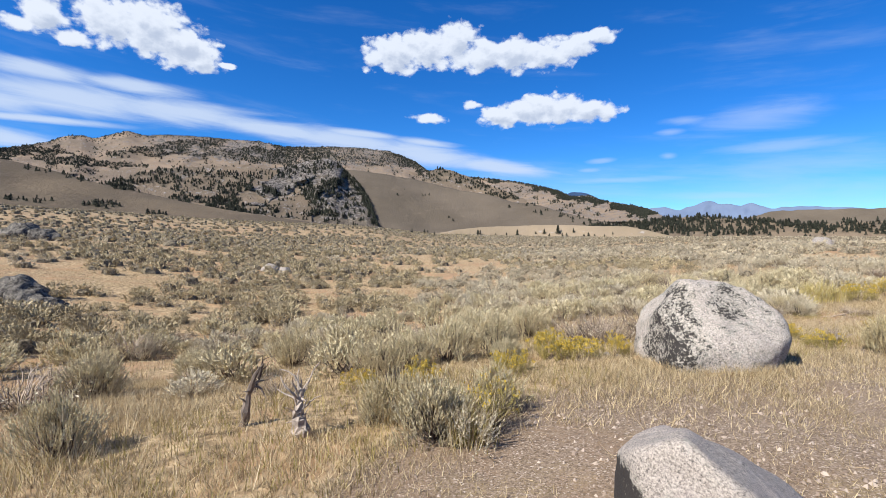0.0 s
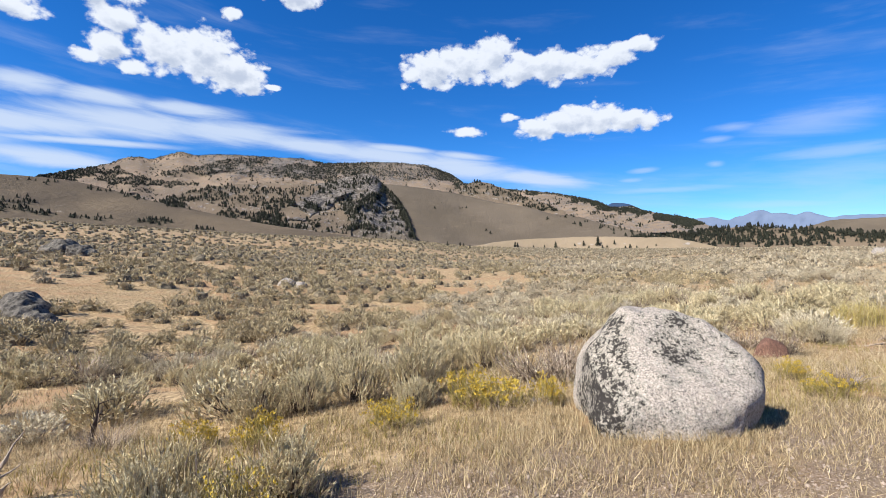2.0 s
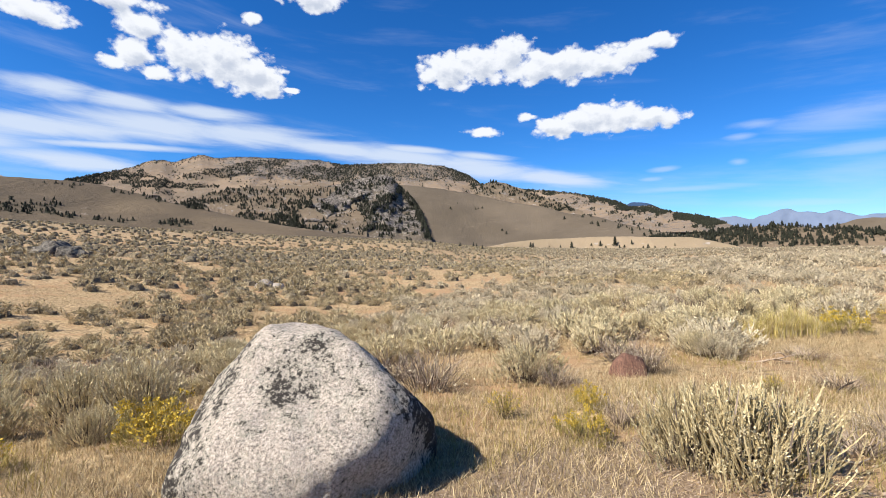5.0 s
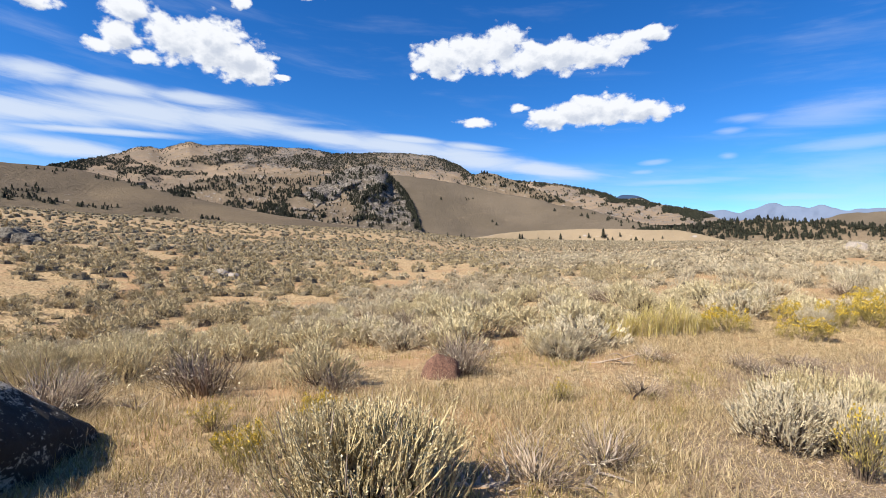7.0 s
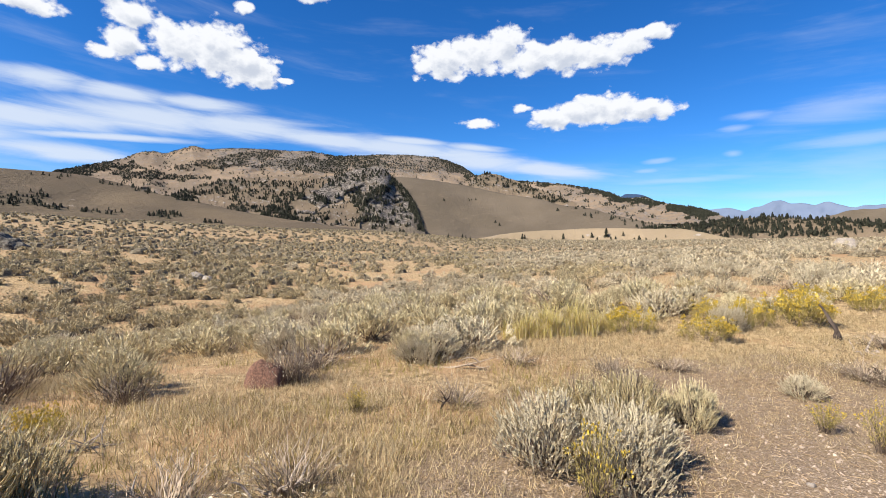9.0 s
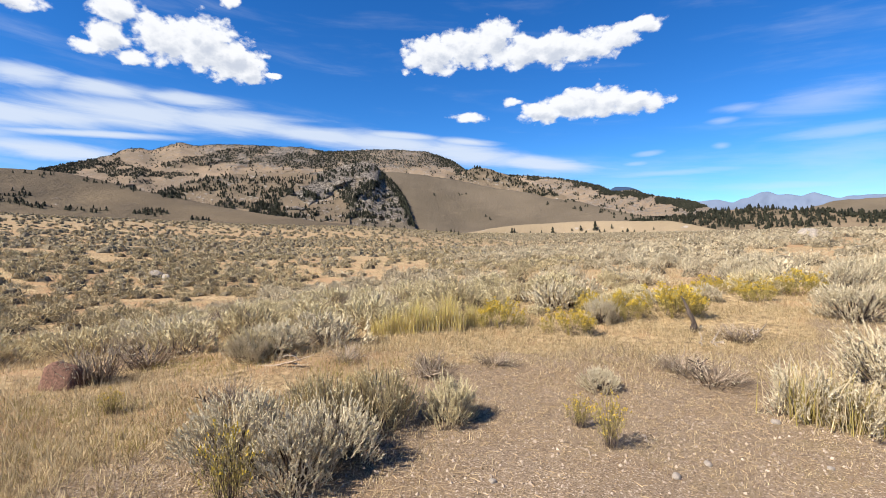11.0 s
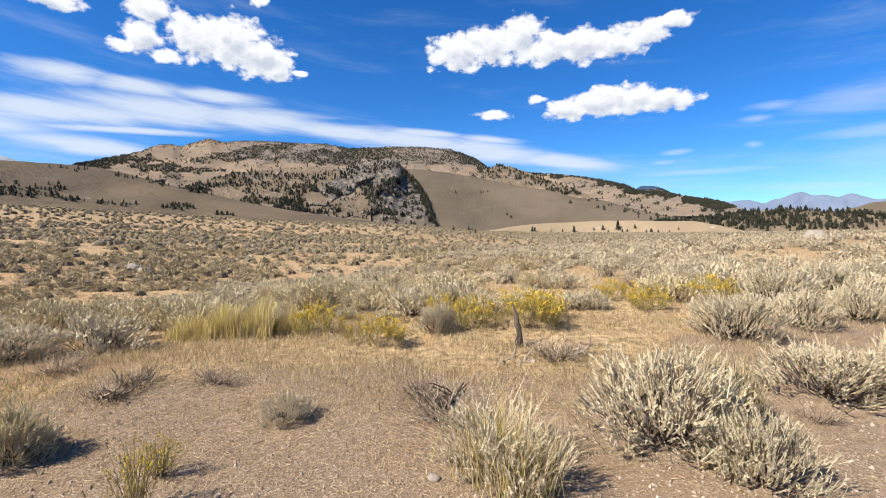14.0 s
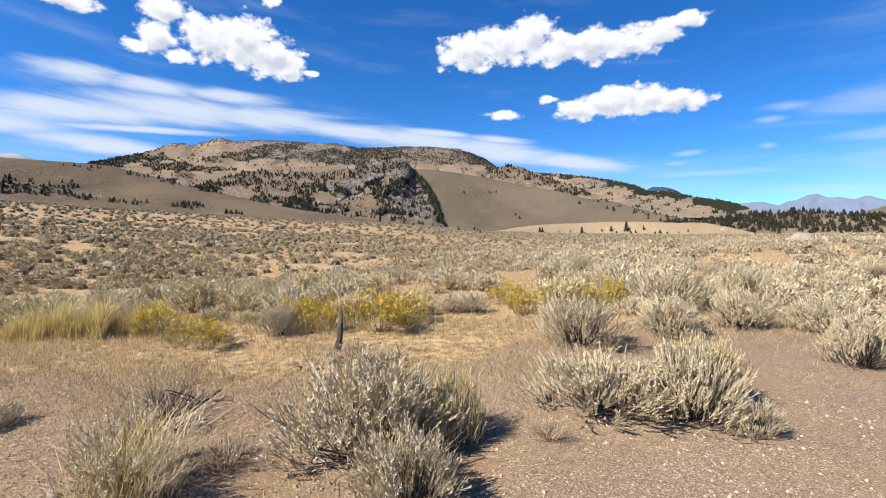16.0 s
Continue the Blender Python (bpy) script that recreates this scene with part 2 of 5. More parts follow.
def m_ground(g):
    p = place(g)
    big, mid, small, grit = g.noise(p, 0.09, 5), g.noise(p, 0.8, 6, 0.6), g.noise(p, 7.0, 6, 0.65), g.noise(p, 60.0, 4, 0.6)
    cells = g.add("ShaderNodeTexVoronoi", 1, Vector=p, Scale=85.0)
    straw = ramp(g, small, (0.34, (0.13, 0.092, 0.05)), (0.5, (0.42, 0.31, 0.17)), (0.66, (0.74, 0.58, 0.335)))
    soil = ramp(g, mid, (0.3, (0.27, 0.175, 0.10)), (0.7, (0.50, 0.335, 0.18)))
    field = g.mix(g.step(g.math("ADD", mid, g.math("MULTIPLY", g.math("SUBTRACT", big, 0.5), 0.8)), 0.46, 0.62), straw, soil)
    stone = ramp(g, g.add("ShaderNodeSeparateColor", 0, Color=cells), (0.0, (0.15, 0.11, 0.075)), (0.6, (0.30, 0.23, 0.16)), (0.92, (0.40, 0.32, 0.24)), (1.0, (0.66, 0.58, 0.48)))
    dust = ramp(g, grit, (0.3, (0.22, 0.148, 0.086)), (0.7, (0.40, 0.283, 0.168)))
    dust = g.mix(g.step(g.math("ADD", mid, g.math("MULTIPLY", g.math("SUBTRACT", small, 0.5), 0.7)), 0.5, 0.62), dust, (0.17, 0.117, 0.074))
    moss = g.noise(p, 1.7, 6, 0.68)
    dust = g.mix(g.math("MULTIPLY", g.step(moss, 0.47, 0.58), 0.8), dust, g.mix(g.step(small, 0.35, 0.65), (0.16, 0.125, 0.055), (0.44, 0.34, 0.18)))
    earth = ramp(g, g.noise(p, 22.0, 6, 0.7), (0.38, (0.06, 0.038, 0.022)), (0.5, (0.24, 0.158, 0.086)), (0.66, (0.54, 0.38, 0.21)))
    dust = g.mix(g.step(g.math("ADD", attribute(g, "soil"), g.math("MULTIPLY", g.math("SUBTRACT", moss, 0.5), 2.0)), 0.35, 0.65), dust, earth)
    dust = g.mix(g.math("MULTIPLY", g.step(g.noise(p, 2.6, 5, 0.7, 0.4), 0.55, 0.64), 0.6), dust, straw)
    gravel = g.mix(g.step(g.math("ADD", grit, g.math("MULTIPLY", mid, 0.6)), 0.58, 0.84), dust, stone)
    on = g.step(g.math("ADD", attribute(g, "gravel"), g.math("MULTIPLY", g.math("SUBTRACT", g.math("ADD", g.math("MULTIPLY", small, 0.5), g.math("MULTIPLY", mid, 0.5)), 0.5), 2.6)), 0.25, 0.75)
    colour = g.mix(on, field, gravel)
    # open slopes far out: straw-coloured grass with grey-green brush
    brush = ramp(g, g.noise(p, 0.35, 6, 0.75), (0.36, (0.14, 0.125, 0.075)), (0.5, (0.30, 0.25, 0.15)), (0.66, (0.46, 0.34, 0.185)))
    colour = g.mix(attribute(g, "far"), colour, brush)
    height = g.math("ADD", g.math("MULTIPLY", small, 0.6), g.math("MULTIPLY", grit, 0.5))
    return colour, height


def m_granite(dark, warm, tone=1.0, size=38.0):
    def build(g):
        p = g.add("ShaderNodeTexCoord", 3)
        grain = g.noise(p, size, 6, 0.75)
        spots = g.add("ShaderNodeTexVoronoi", 0, Vector=p, Scale=1.85 * size)
        broad = g.noise(p, 2.2, 6, 0.6)
        patch = g.noise(p, 4.2, 9, 0.66, 0.35)
        crust = g.noise(p, 15.0, 6, 0.7, 0.3)
        k = lambda c: tuple(tone * v for v in c)  # noqa: E731
        base = ramp(g, grain, (0.36, k((0.12, 0.11, 0.10))), (0.46, k((0.43, 0.385, 0.33))), (0.60, k((0.76, 0.69, 0.595))))
        base = g.mix(g.math("MULTIPLY", g.step(spots, 0.26, 0.12), 0.75), base, k((0.11, 0.095, 0.085)))
        base = g.mix(g.math("MULTIPLY", g.step(broad, 0.45, 0.7), 0.45), base, warm)
        pale = g.step(g.noise(p, 6.5, 6, 0.62), 0.56, 0.66)
        base = g.mix(g.math("MULTIPLY", pale, 0.4), base, k((0.46, 0.46, 0.39)))
        # dark crust mask; on two boulders it also carries painted shade
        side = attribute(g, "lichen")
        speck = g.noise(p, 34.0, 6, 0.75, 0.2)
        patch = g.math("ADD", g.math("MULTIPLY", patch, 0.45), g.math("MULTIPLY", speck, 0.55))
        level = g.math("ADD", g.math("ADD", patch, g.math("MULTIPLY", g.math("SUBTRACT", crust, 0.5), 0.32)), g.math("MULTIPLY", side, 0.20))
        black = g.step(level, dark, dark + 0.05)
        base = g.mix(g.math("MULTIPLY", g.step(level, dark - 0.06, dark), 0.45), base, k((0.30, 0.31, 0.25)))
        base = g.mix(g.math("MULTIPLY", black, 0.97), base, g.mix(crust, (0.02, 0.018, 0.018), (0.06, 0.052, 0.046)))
        height = g.math("ADD", g.math("MULTIPLY", grain, 0.5), g.math("MULTIPLY", crust, 0.6))
        return base, height

    return build


def m_red_rock(g):
    p = g.add("ShaderNodeTexCoord", 3)
    a, b = g.noise(p, 3.0, 6, 0.6), g.noise(p, 30.0, 5, 0.65)
    c = g.mix(g.step(b, 0.3, 0.7), (0.09, 0.05, 0.038), (0.28, 0.16, 0.115))
    return g.mix(g.step(a, 0.55, 0.72), c, (0.24, 0.16, 0.125)), b


def m_leaf(low, high, tone=0.5, vary=0.0):
    """Leaves or blades that differ one by one, and plant by plant."""
    def build(g):
        r = island(g)
        c = ramp(g, r, (0.0, low), (1.0, high))
        t = g.math("ADD", object_random(g), attribute(g, "tint"))
        c = g.mix(g.math("MULTIPLY", g.math("FRACT", g.math("MULTIPLY", t, 7.31)), tone), c, (0.46, 0.37, 0.20))
        if vary:
            c = g.mix(g.math("MULTIPLY", g.math("FRACT", g.math("MULTIPLY", t, 13.7)), vary), c, tuple(0.35 * v for v in low))
        return c

    return build


def m_shaded_mound(g):
    """Leaf sprays; the shade in the gaps between them is painted as dark noise."""
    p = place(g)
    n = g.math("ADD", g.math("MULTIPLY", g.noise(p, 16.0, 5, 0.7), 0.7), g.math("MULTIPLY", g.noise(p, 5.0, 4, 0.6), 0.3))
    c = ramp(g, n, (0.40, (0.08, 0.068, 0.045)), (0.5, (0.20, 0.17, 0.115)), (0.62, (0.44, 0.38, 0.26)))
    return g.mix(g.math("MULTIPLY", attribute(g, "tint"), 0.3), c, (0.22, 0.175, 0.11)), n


def m_plain(low, high, scale=14.0):
    def build(g):
        p = g.add("ShaderNodeTexCoord", 3)
        n = g.noise(p, scale, 5, 0.65)
        c = ramp(g, g.math("ADD", n, g.math("MULTIPLY", g.math("SUBTRACT", island(g), 0.5), 0.5)), (0.25, low), (0.75, high))
        return c, n

    return build


def m_hill(grass_a, grass_b, bare, rock_at, scale=1.0, dark=1.0):
    """Dry mountain grass with outcrops and scree."""
    def build(g):
        p = place(g)
        a, b, c = g.noise(p, 0.006 * scale, 6, 0.6), g.noise(p, 0.03 * scale, 7, 0.7), g.noise(p, 0.12 * scale, 5, 0.7)
        up = g.add("ShaderNodeSeparateXYZ", 2, Vector=g.add("ShaderNodeNewGeometry", 1))
        grass = g.mix(g.step(a, 0.38, 0.62), grass_a, grass_b)
        grass = g.mix(g.math("MULTIPLY", g.step(b, 0.55, 0.75), 0.5), grass, bare)
        rock = ramp(g, c, (0.41, (0.06 * dark, 0.056 * dark, 0.05 * dark)), (0.5, (0.22 * dark, 0.20 * dark, 0.178 * dark)), (0.60, (0.42 * dark, 0.385 * dark, 0.34 * dark)))
        on = g.step(g.math("ADD", g.math("ADD", b, g.math("MULTIPLY", attribute(g, "rock"), 0.6)), g.math("MULTIPLY", g.math("SUBTRACT", c, 0.5), 0.3)), rock_at, rock_at + 0.12)
        base = g.mix(on, grass, rock)
        # wood floor under the stands, with the trees' shade painted in
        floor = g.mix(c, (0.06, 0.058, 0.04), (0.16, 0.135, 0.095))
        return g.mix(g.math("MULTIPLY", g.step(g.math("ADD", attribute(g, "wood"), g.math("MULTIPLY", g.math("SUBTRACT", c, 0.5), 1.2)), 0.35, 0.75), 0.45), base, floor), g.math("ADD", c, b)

    return build


# distance haze is painted into the base colour as blue-grey
def m_far_haze(g):
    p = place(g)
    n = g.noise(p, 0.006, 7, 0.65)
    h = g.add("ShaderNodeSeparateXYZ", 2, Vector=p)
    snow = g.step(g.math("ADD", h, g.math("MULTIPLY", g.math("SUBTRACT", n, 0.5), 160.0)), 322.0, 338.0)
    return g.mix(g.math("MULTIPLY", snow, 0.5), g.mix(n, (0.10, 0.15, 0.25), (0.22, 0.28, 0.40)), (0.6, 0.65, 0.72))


M = {
    "ground": material("dry_ground", m_ground, 0.95, (0.9, 0.014)),
    "granite": material("lichened_granite", m_granite(0.565, (0.54, 0.48, 0.41), 1.06, 56.0), 0.9, (1.0, 0.03)),
    "granite_pale": material("pale_granite", m_granite(0.70, (0.40, 0.35, 0.34), 0.80, 85.0), 0.9, (0.7, 0.012)),
    "granite_dark": material("dark_granite", m_granite(0.49, (0.20, 0.18, 0.16), 0.46), 0.9, (0.7, 0.02)),
    "granite_old": material("old_granite", m_granite(0.60, (0.34, 0.30, 0.27), 0.75), 0.9, (0.7, 0.02)),
    "red_rock": material("red_rock", m_red_rock, 0.9, (0.6, 0.012)),
    "sage": material("sage_leaf", m_leaf((0.27, 0.245, 0.15), (0.60, 0.54, 0.36), 0.22, 0.18), 0.8, back=0.18, tone=1.28),
    "sage_grey": material("grey_sage_leaf", m_leaf((0.34, 0.305, 0.215), (0.60, 0.55, 0.41), 0.1, 0.16), 0.8, back=0.18, tone=1.16),
    "sage_field": material("field_sage", m_leaf((0.30, 0.255, 0.15), (0.60, 0.52, 0.325), 0.35, 0.5), 0.85, back=0.08, tone=0.9),
    "sage_pale": material("pale_field_sage", m_leaf((0.36, 0.32, 0.225), (0.56, 0.505, 0.365), 0.2, 0.5), 0.85, back=0.08, tone=1.0),
    "litter": material("litter", m_leaf((0.30, 0.21, 0.12), (0.66, 0.51, 0.31), 0.1), 0.85),
    "stem": material("brush_stem", m_plain((0.06, 0.045, 0.035), (0.26, 0.20, 0.15)), 0.9, (0.4, 0.004)),
    "twigs": material("twig_mass", m_shaded_mound, 0.9, (1.0, 0.06)),
    "olive": material("olive_shoot", m_leaf((0.24, 0.205, 0.11), (0.62, 0.53, 0.31), 0.15), 0.8, back=0.2, tone=1.0),
    "old_wood": material("old_grey_wood", m_plain((0.07, 0.055, 0.045), (0.34, 0.28, 0.225), 9.0), 0.85, (0.5, 0.006)),
    "seed": material("dry_seed_stalk", m_leaf((0.44, 0.35, 0.20), (0.86, 0.75, 0.52), 0.2), 0.8, back=0.2, tone=0.75),
    "straw": material("straw", m_leaf((0.20, 0.14, 0.065), (0.96, 0.81, 0.50), 0.25), 0.75, back=0.25),
    "green_grass": material("green_grass", m_leaf((0.28, 0.25, 0.07), (0.50, 0.42, 0.13), 0.15), 0.75, back=0.25),
    "bunch": material("yellow_green_grass", m_leaf((0.56, 0.47, 0.12), (0.94, 0.82, 0.36), 0.1), 0.75, back=0.25),
    "rabbit": material("rabbitbrush_leaf", m_leaf((0.32, 0.28, 0.08), (0.60, 0.50, 0.17), 0.2), 0.8, back=0.2),
    "flower": material("yellow_flower", m_leaf((0.56, 0.41, 0.045), (0.86, 0.65, 0.11), 0.08), 0.8, back=0.2),
    "dead": material("weathered_wood", m_plain((0.18, 0.135, 0.095), (0.60, 0.50, 0.385), 9.0), 0.85, (0.5, 0.006)),
    "silver": material("silver_wood", m_plain((0.14, 0.115, 0.09), (0.62, 0.54, 0.45), 22.0), 0.85, (0.8, 0.008)),
    "char": material("dark_wood", m_plain((0.03, 0.025, 0.022), (0.13, 0.10, 0.08), 9.0), 0.85, (0.5, 0.006)),
    "pebble": material("pebble", m_leaf((0.30, 0.235, 0.18), (0.60, 0.51, 0.41), 0.0), 0.9),
    "conifer": material("conifer_needles", m_leaf((0.012, 0.015, 0.010), (0.038, 0.042, 0.026), 0.02), 0.85),
    "bark": material("bark", m_plain((0.05, 0.035, 0.025), (0.14, 0.10, 0.075)), 0.9, (0.5, 0.02)),
    "hill_left": material("grass_hill", m_hill((0.175, 0.138, 0.09), (0.125, 0.10, 0.068), (0.28, 0.21, 0.145), 0.80), 0.95, (0.6, 4.0)),
    # grey-brown also stands for cloud shadow painted onto the grass mountainside
    "slope": material("grey_brown_slope", m_hill((0.165, 0.137, 0.10), (0.13, 0.108, 0.078), (0.25, 0.20, 0.14), 0.84), 0.95, (0.5, 4.0)),
    "knoll": material("rocky_knoll", m_hill((0.23, 0.195, 0.15), (0.18, 0.155, 0.12), (0.30, 0.25, 0.19), 0.60, 1.3, 1.05), 0.95, (1.0, 8.0)),
    "spur": material("rocky_grass_slope", m_hill((0.30, 0.235, 0.16), (0.23, 0.185, 0.13), (0.40, 0.30, 0.20), 0.66), 0.95, (1.0, 6.0)),
    "ridge": material("mountain_ridge", m_hill((0.42, 0.325, 0.225), (0.30, 0.24, 0.175), (0.52, 0.365, 0.235), 0.55, 1.4), 0.95, (0.8, 10.0)),
    "bluff": material("pale_bank", m_hill((0.36, 0.29, 0.195), (0.29, 0.235, 0.155), (0.44, 0.36, 0.25), 0.8), 0.95, (0.6, 3.0)),
    # blue of the far wooded hill is haze put into its colour
    "far_dark": material("distant_wood_haze", m_plain((0.03, 0.06, 0.13), (0.045, 0.085, 0.17), 0.01), 1.0, (0.2, 1.0)),
    "far": material("distant_mountain", m_far_haze, 1.0),
}


# ---- geometry helpers ----
def mesh_from(name, verts, faces, mat, tint=None, smooth_shade=False, extra=None):
    """A mesh from arrays of vertices and of equally long faces, or from a list of such arrays of faces."""
    groups = faces if isinstance(faces, list) else [faces]
    groups = [np.asarray(f, np.int32) for f in groups if len(f)]
    me = bpy.data.meshes.new(name)
    verts = np.asarray(verts, np.float32)
    loops = np.concatenate([f.ravel() for f in groups])
    sizes = np.concatenate([np.full(len(f), f.shape[1], np.int32) for f in groups])
    me.vertices.add(len(verts))
    me.vertices.foreach_set("co", verts.ravel())
    me.loops.add(len(loops))
    me.loops.foreach_set("vertex_index", loops)
    me.polygons.add(len(sizes))
    me.polygons.foreach_set("loop_start", np.concatenate([[0], np.cumsum(sizes)[:-1]]).astype(np.int32))
    me.polygons.foreach_set("use_smooth", np.full(len(sizes), smooth_shade))
    me.update(calc_edges=True)
    layers = dict(extra or {})
    if tint is not None:
        layers["tint"] = tint
    for key, values in layers.items():
        me.attributes.new(key, "FLOAT", "POINT").data.foreach_set("value", np.asarray(values, np.float32))
    me.materials.append(mat)
    return me


def part(name, me, parent, label=""):
    ob = new(name, me)
    ob.parent = parent
    return tagged(ob, label)


def thing(name, x, y, z, label, category, group="", turn=0.0, size=1.0):
    ob = new(name)
    ob.empty_display_size = 0.1
    ob.matrix_world = pose(x, y, z, 0, 0, turn) @ Matrix.Scale(size, 4)
    return tagged(ob, label, category, group)


def grid_faces(rows, cols, close=False):
    i, j = np.meshgrid(np.arange(rows - 1), np.arange(cols if close else cols - 1), indexing="ij")
    k = (j + 1) % cols
    return np.stack([i * cols + j, i * cols + k, (i + 1) * cols + k, (i + 1) * cols + j], -1).reshape(-1, 4)


# ---- ground: one sheet from under the camera to the horizon ----
def broken_edge(x, y):
    """Distance from the edge of the gravel, with the edge frayed."""
    return track_side(x, y) + (2.0 + 1.6 * smooth(x, 7, 9)) * (fractal(x, y, 1.7, 4, 131) - 0.5)


def make_ground():
    az = np.concatenate([np.arange(-66, 60, 0.5), np.arange(60, 294, 6.0)])
    r = np.concatenate([[0.02], 0.6 * 1.034 ** np.arange(0, 270)])
    r = r[r < 4900]
    a, rr = np.meshgrid(np.radians(az), r)
    x, y = HUB[0] + rr * np.sin(a), HUB[1] + rr * np.cos(a)
    z = ground(x, y)
    side = track_side(x, y)
    gravel = smooth(broken_edge(x, y), 0.55, -0.35)
    verts = np.stack([x, y, z], -1).reshape(-1, 3)
    far = smooth(rr, 130, 300)
    me = mesh_from("ground", verts, grid_faces(len(r), len(az), True)[:, ::-1], M["ground"], None, True, {"gravel": gravel.ravel(), "far": far.ravel(), "soil": (smooth(x, 4.4, 6.0) * smooth(side, -2.6, -1.2)).ravel()})
    tagged(new("ground", me), "dry grass and pinkish gravel ground under sagebrush", "ground", kind="structure")


make_ground()


# ---- hills and mountains ----
def profile(az, table):
    at, height = [t[0] for t in table], [t[1] for t in table]
    return sum(np.interp(az + d, at, height) for d in (-0.24, -0.08, 0.08, 0.24)) / 4


class Hill:
    """A hillside in sight of the track: s runs from its foot (0) over the crest (1) down the far side (to 1.35)."""

    def __init__(self, name, label, mat, foot_r, crest_r, foot_el, crest, rough, cell, seed, bulge=0.9, step=0.14, rows=56, jag=0.15, rock=None, wooded=None):
        self.args = (foot_r, crest_r, foot_el, rough, cell, seed, bulge, jag)
        self.crest = crest
        az, s = np.meshgrid(np.arange(crest[0][0], crest[-1][0] + step, step), np.linspace(0, 1.35, rows), indexing="ij")
        x, y, z = self.at(az, s)
        el = self.elevation(az, s)
        rocky = rock(az, el) if rock else np.zeros_like(az)
        # where the ground colour is darkened under tree stands
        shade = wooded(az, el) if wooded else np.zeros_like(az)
        me = mesh_from(name, np.stack([x, y, z], -1).reshape(-1, 3), grid_faces(*az.shape)[:, ::-1], mat, None, True, {"rock": rocky.ravel(), "wood": shade.ravel()})
        tagged(new(name, me), label, "mountain" if "mountain" in name else "hill", kind="structure")

    def elevation(self, az, s):
        """Degrees above the horizon at a share s of the way up."""
        foot_el, bulge, jag = self.args[2], self.args[6], self.args[7]
        crest = profile(az, self.crest) + jag * (fractal(az * 3.0, 0 * az, 2.0, 3, 7) - 0.5) * smooth(s, 0.8, 1.0)
        foot = np.minimum(foot_el, crest - 0.35)
        return foot + (crest - foot) * (1 - (1 - np.minimum(s, 1.0)) ** (1 / bulge))

    def at(self, az, s):
        foot_r, crest_r, foot_el, rough, cell, seed, bulge, jag = self.args
        el = self.elevation(az, s)
        top = profile(az, self.crest)
        crest_r = foot_r + (crest_r - foot_r) * np.clip((top - foot_el) / 7.0, 0.10, 1.0)
        rise = np.minimum(s, 1.0)
        a = np.radians(az)
        u, v = a * foot_r, rise * (crest_r - foot_r) * 0.55
        spur = 1 - np.abs(2 * fractal(u, v, cell, 4, seed) - 1)
        bump = fractal(u, v * 1.6, cell * 0.35, 4, seed + 5) - 0.5
        push = rough * np.clip((top - foot_el) / 7.0, 0.10, 1.0) * ((0.75 - spur) * 1.3 + bump * 0.9) * smooth(rise, 0.0, 0.2) * (0.3 + 0.7 * smooth(rise, 1.0, 0.7))
        r = foot_r + (crest_r - foot_r) * rise + push
        z = EYE + r * np.tan(np.radians(el)) - np.maximum(s - 1, 0) * 300
        r = r + np.maximum(s - 1, 0) * 500
        return HUB[0] + r * np.sin(a), HUB[1] + r * np.cos(a), z


# skylines: azimuth and elevation in degrees from the middle of the walk
FAR_EDGE = [(12, 2.6), (18, 3.3), (20.0, 3.51), (21.6, 3.58), (23.0, 3.13), (23.7, 3.6), (24.3, 3.65), (25.5, 4.17), (26.0, 4.1), (26.7, 3.74), (27.6, 3.8), (28.4, 3.51), (29.5, 3.85), (30.1, 3.65), (31.3, 3.15), (32.4, 3.39), (35, 3.3), (40, 2.9), (60, 2.6)]
RIDGE = [(-62, 2.0), (-53.7, 4.06), (-49.6, 6.6), (-47.6, 7.25), (-45.4, 8.0), (-44.0, 8.45), (-42.8, 9.1), (-41.5, 9.4), (-40.5, 9.2), (-39.2, 9.75), (-37.9, 10.3), (-36.5, 10.05), (-33.4, 10.4), (-30.7, 10.5), (-25.4, 10.5),
         (-22.8, 10.1), (-20.2, 10.25), (-18.2, 10.4), (-16.1, 10.5), (-12.7, 10.45), (-10.6, 10.25), (-9.3, 9.8), (-7.5, 9.1), (-6.0, 8.1), (-2.4, 7.4), (1.6, 7.15), (4.2, 6.9), (7.4, 6.25), (9.9, 5.6), (11.2, 4.85), (12.6, 5.05),
         (13.5, 5.0), (14.6, 4.45), (17.4, 3.9), (19.0, 3.5), (21.1, 2.66), (22.6, 1.76), (26, 0.6)]
LEFT = [(-70, 6.3), (-53.6, 6.58), (-52.1, 6.61), (-49.6, 6.63), (-47.7, 6.55), (-45.4, 6.2), (-42.6, 5.5), (-40.6, 4.95), (-37.4, 4.4), (-34.0, 3.6), (-29.2, 2.8), (-22.8, 1.9), (-16.1, 1.2)]
APRON = [(-42, 3.8), (-40.6, 4.6), (-39.0, 5.4), (-37.4, 6.1), (-35.1, 6.85), (-32.2, 7.3), (-29.2, 7.6), (-25.4, 7.6), (-20, 7.2)]
KNOLL = [(-32.5, 1.2), (-31.1, 2.8), (-30.4, 4.4), (-29.2, 6.1), (-26.7, 7.25), (-22.8, 7.9), (-19.5, 8.9), (-17.5, 9.1), (-16.5, 8.5), (-15.8, 7.5), (-14.8, 6.75), (-13.7, 5.4), (-13.0, 4.2), (-12.5, 2.4), (-12.2, 1.4), (-11.6, 0.4)]
SPUR = [(-8.6, 5.6), (-7.9, 6.2), (-6.8, 6.98), (-6.0, 7.9), (-4.5, 8.4), (-3.1, 8.1), (-1.1, 7.4), (1.0, 6.5), (2.9, 5.8), (4.2, 5.4), (6.0, 4.6)]
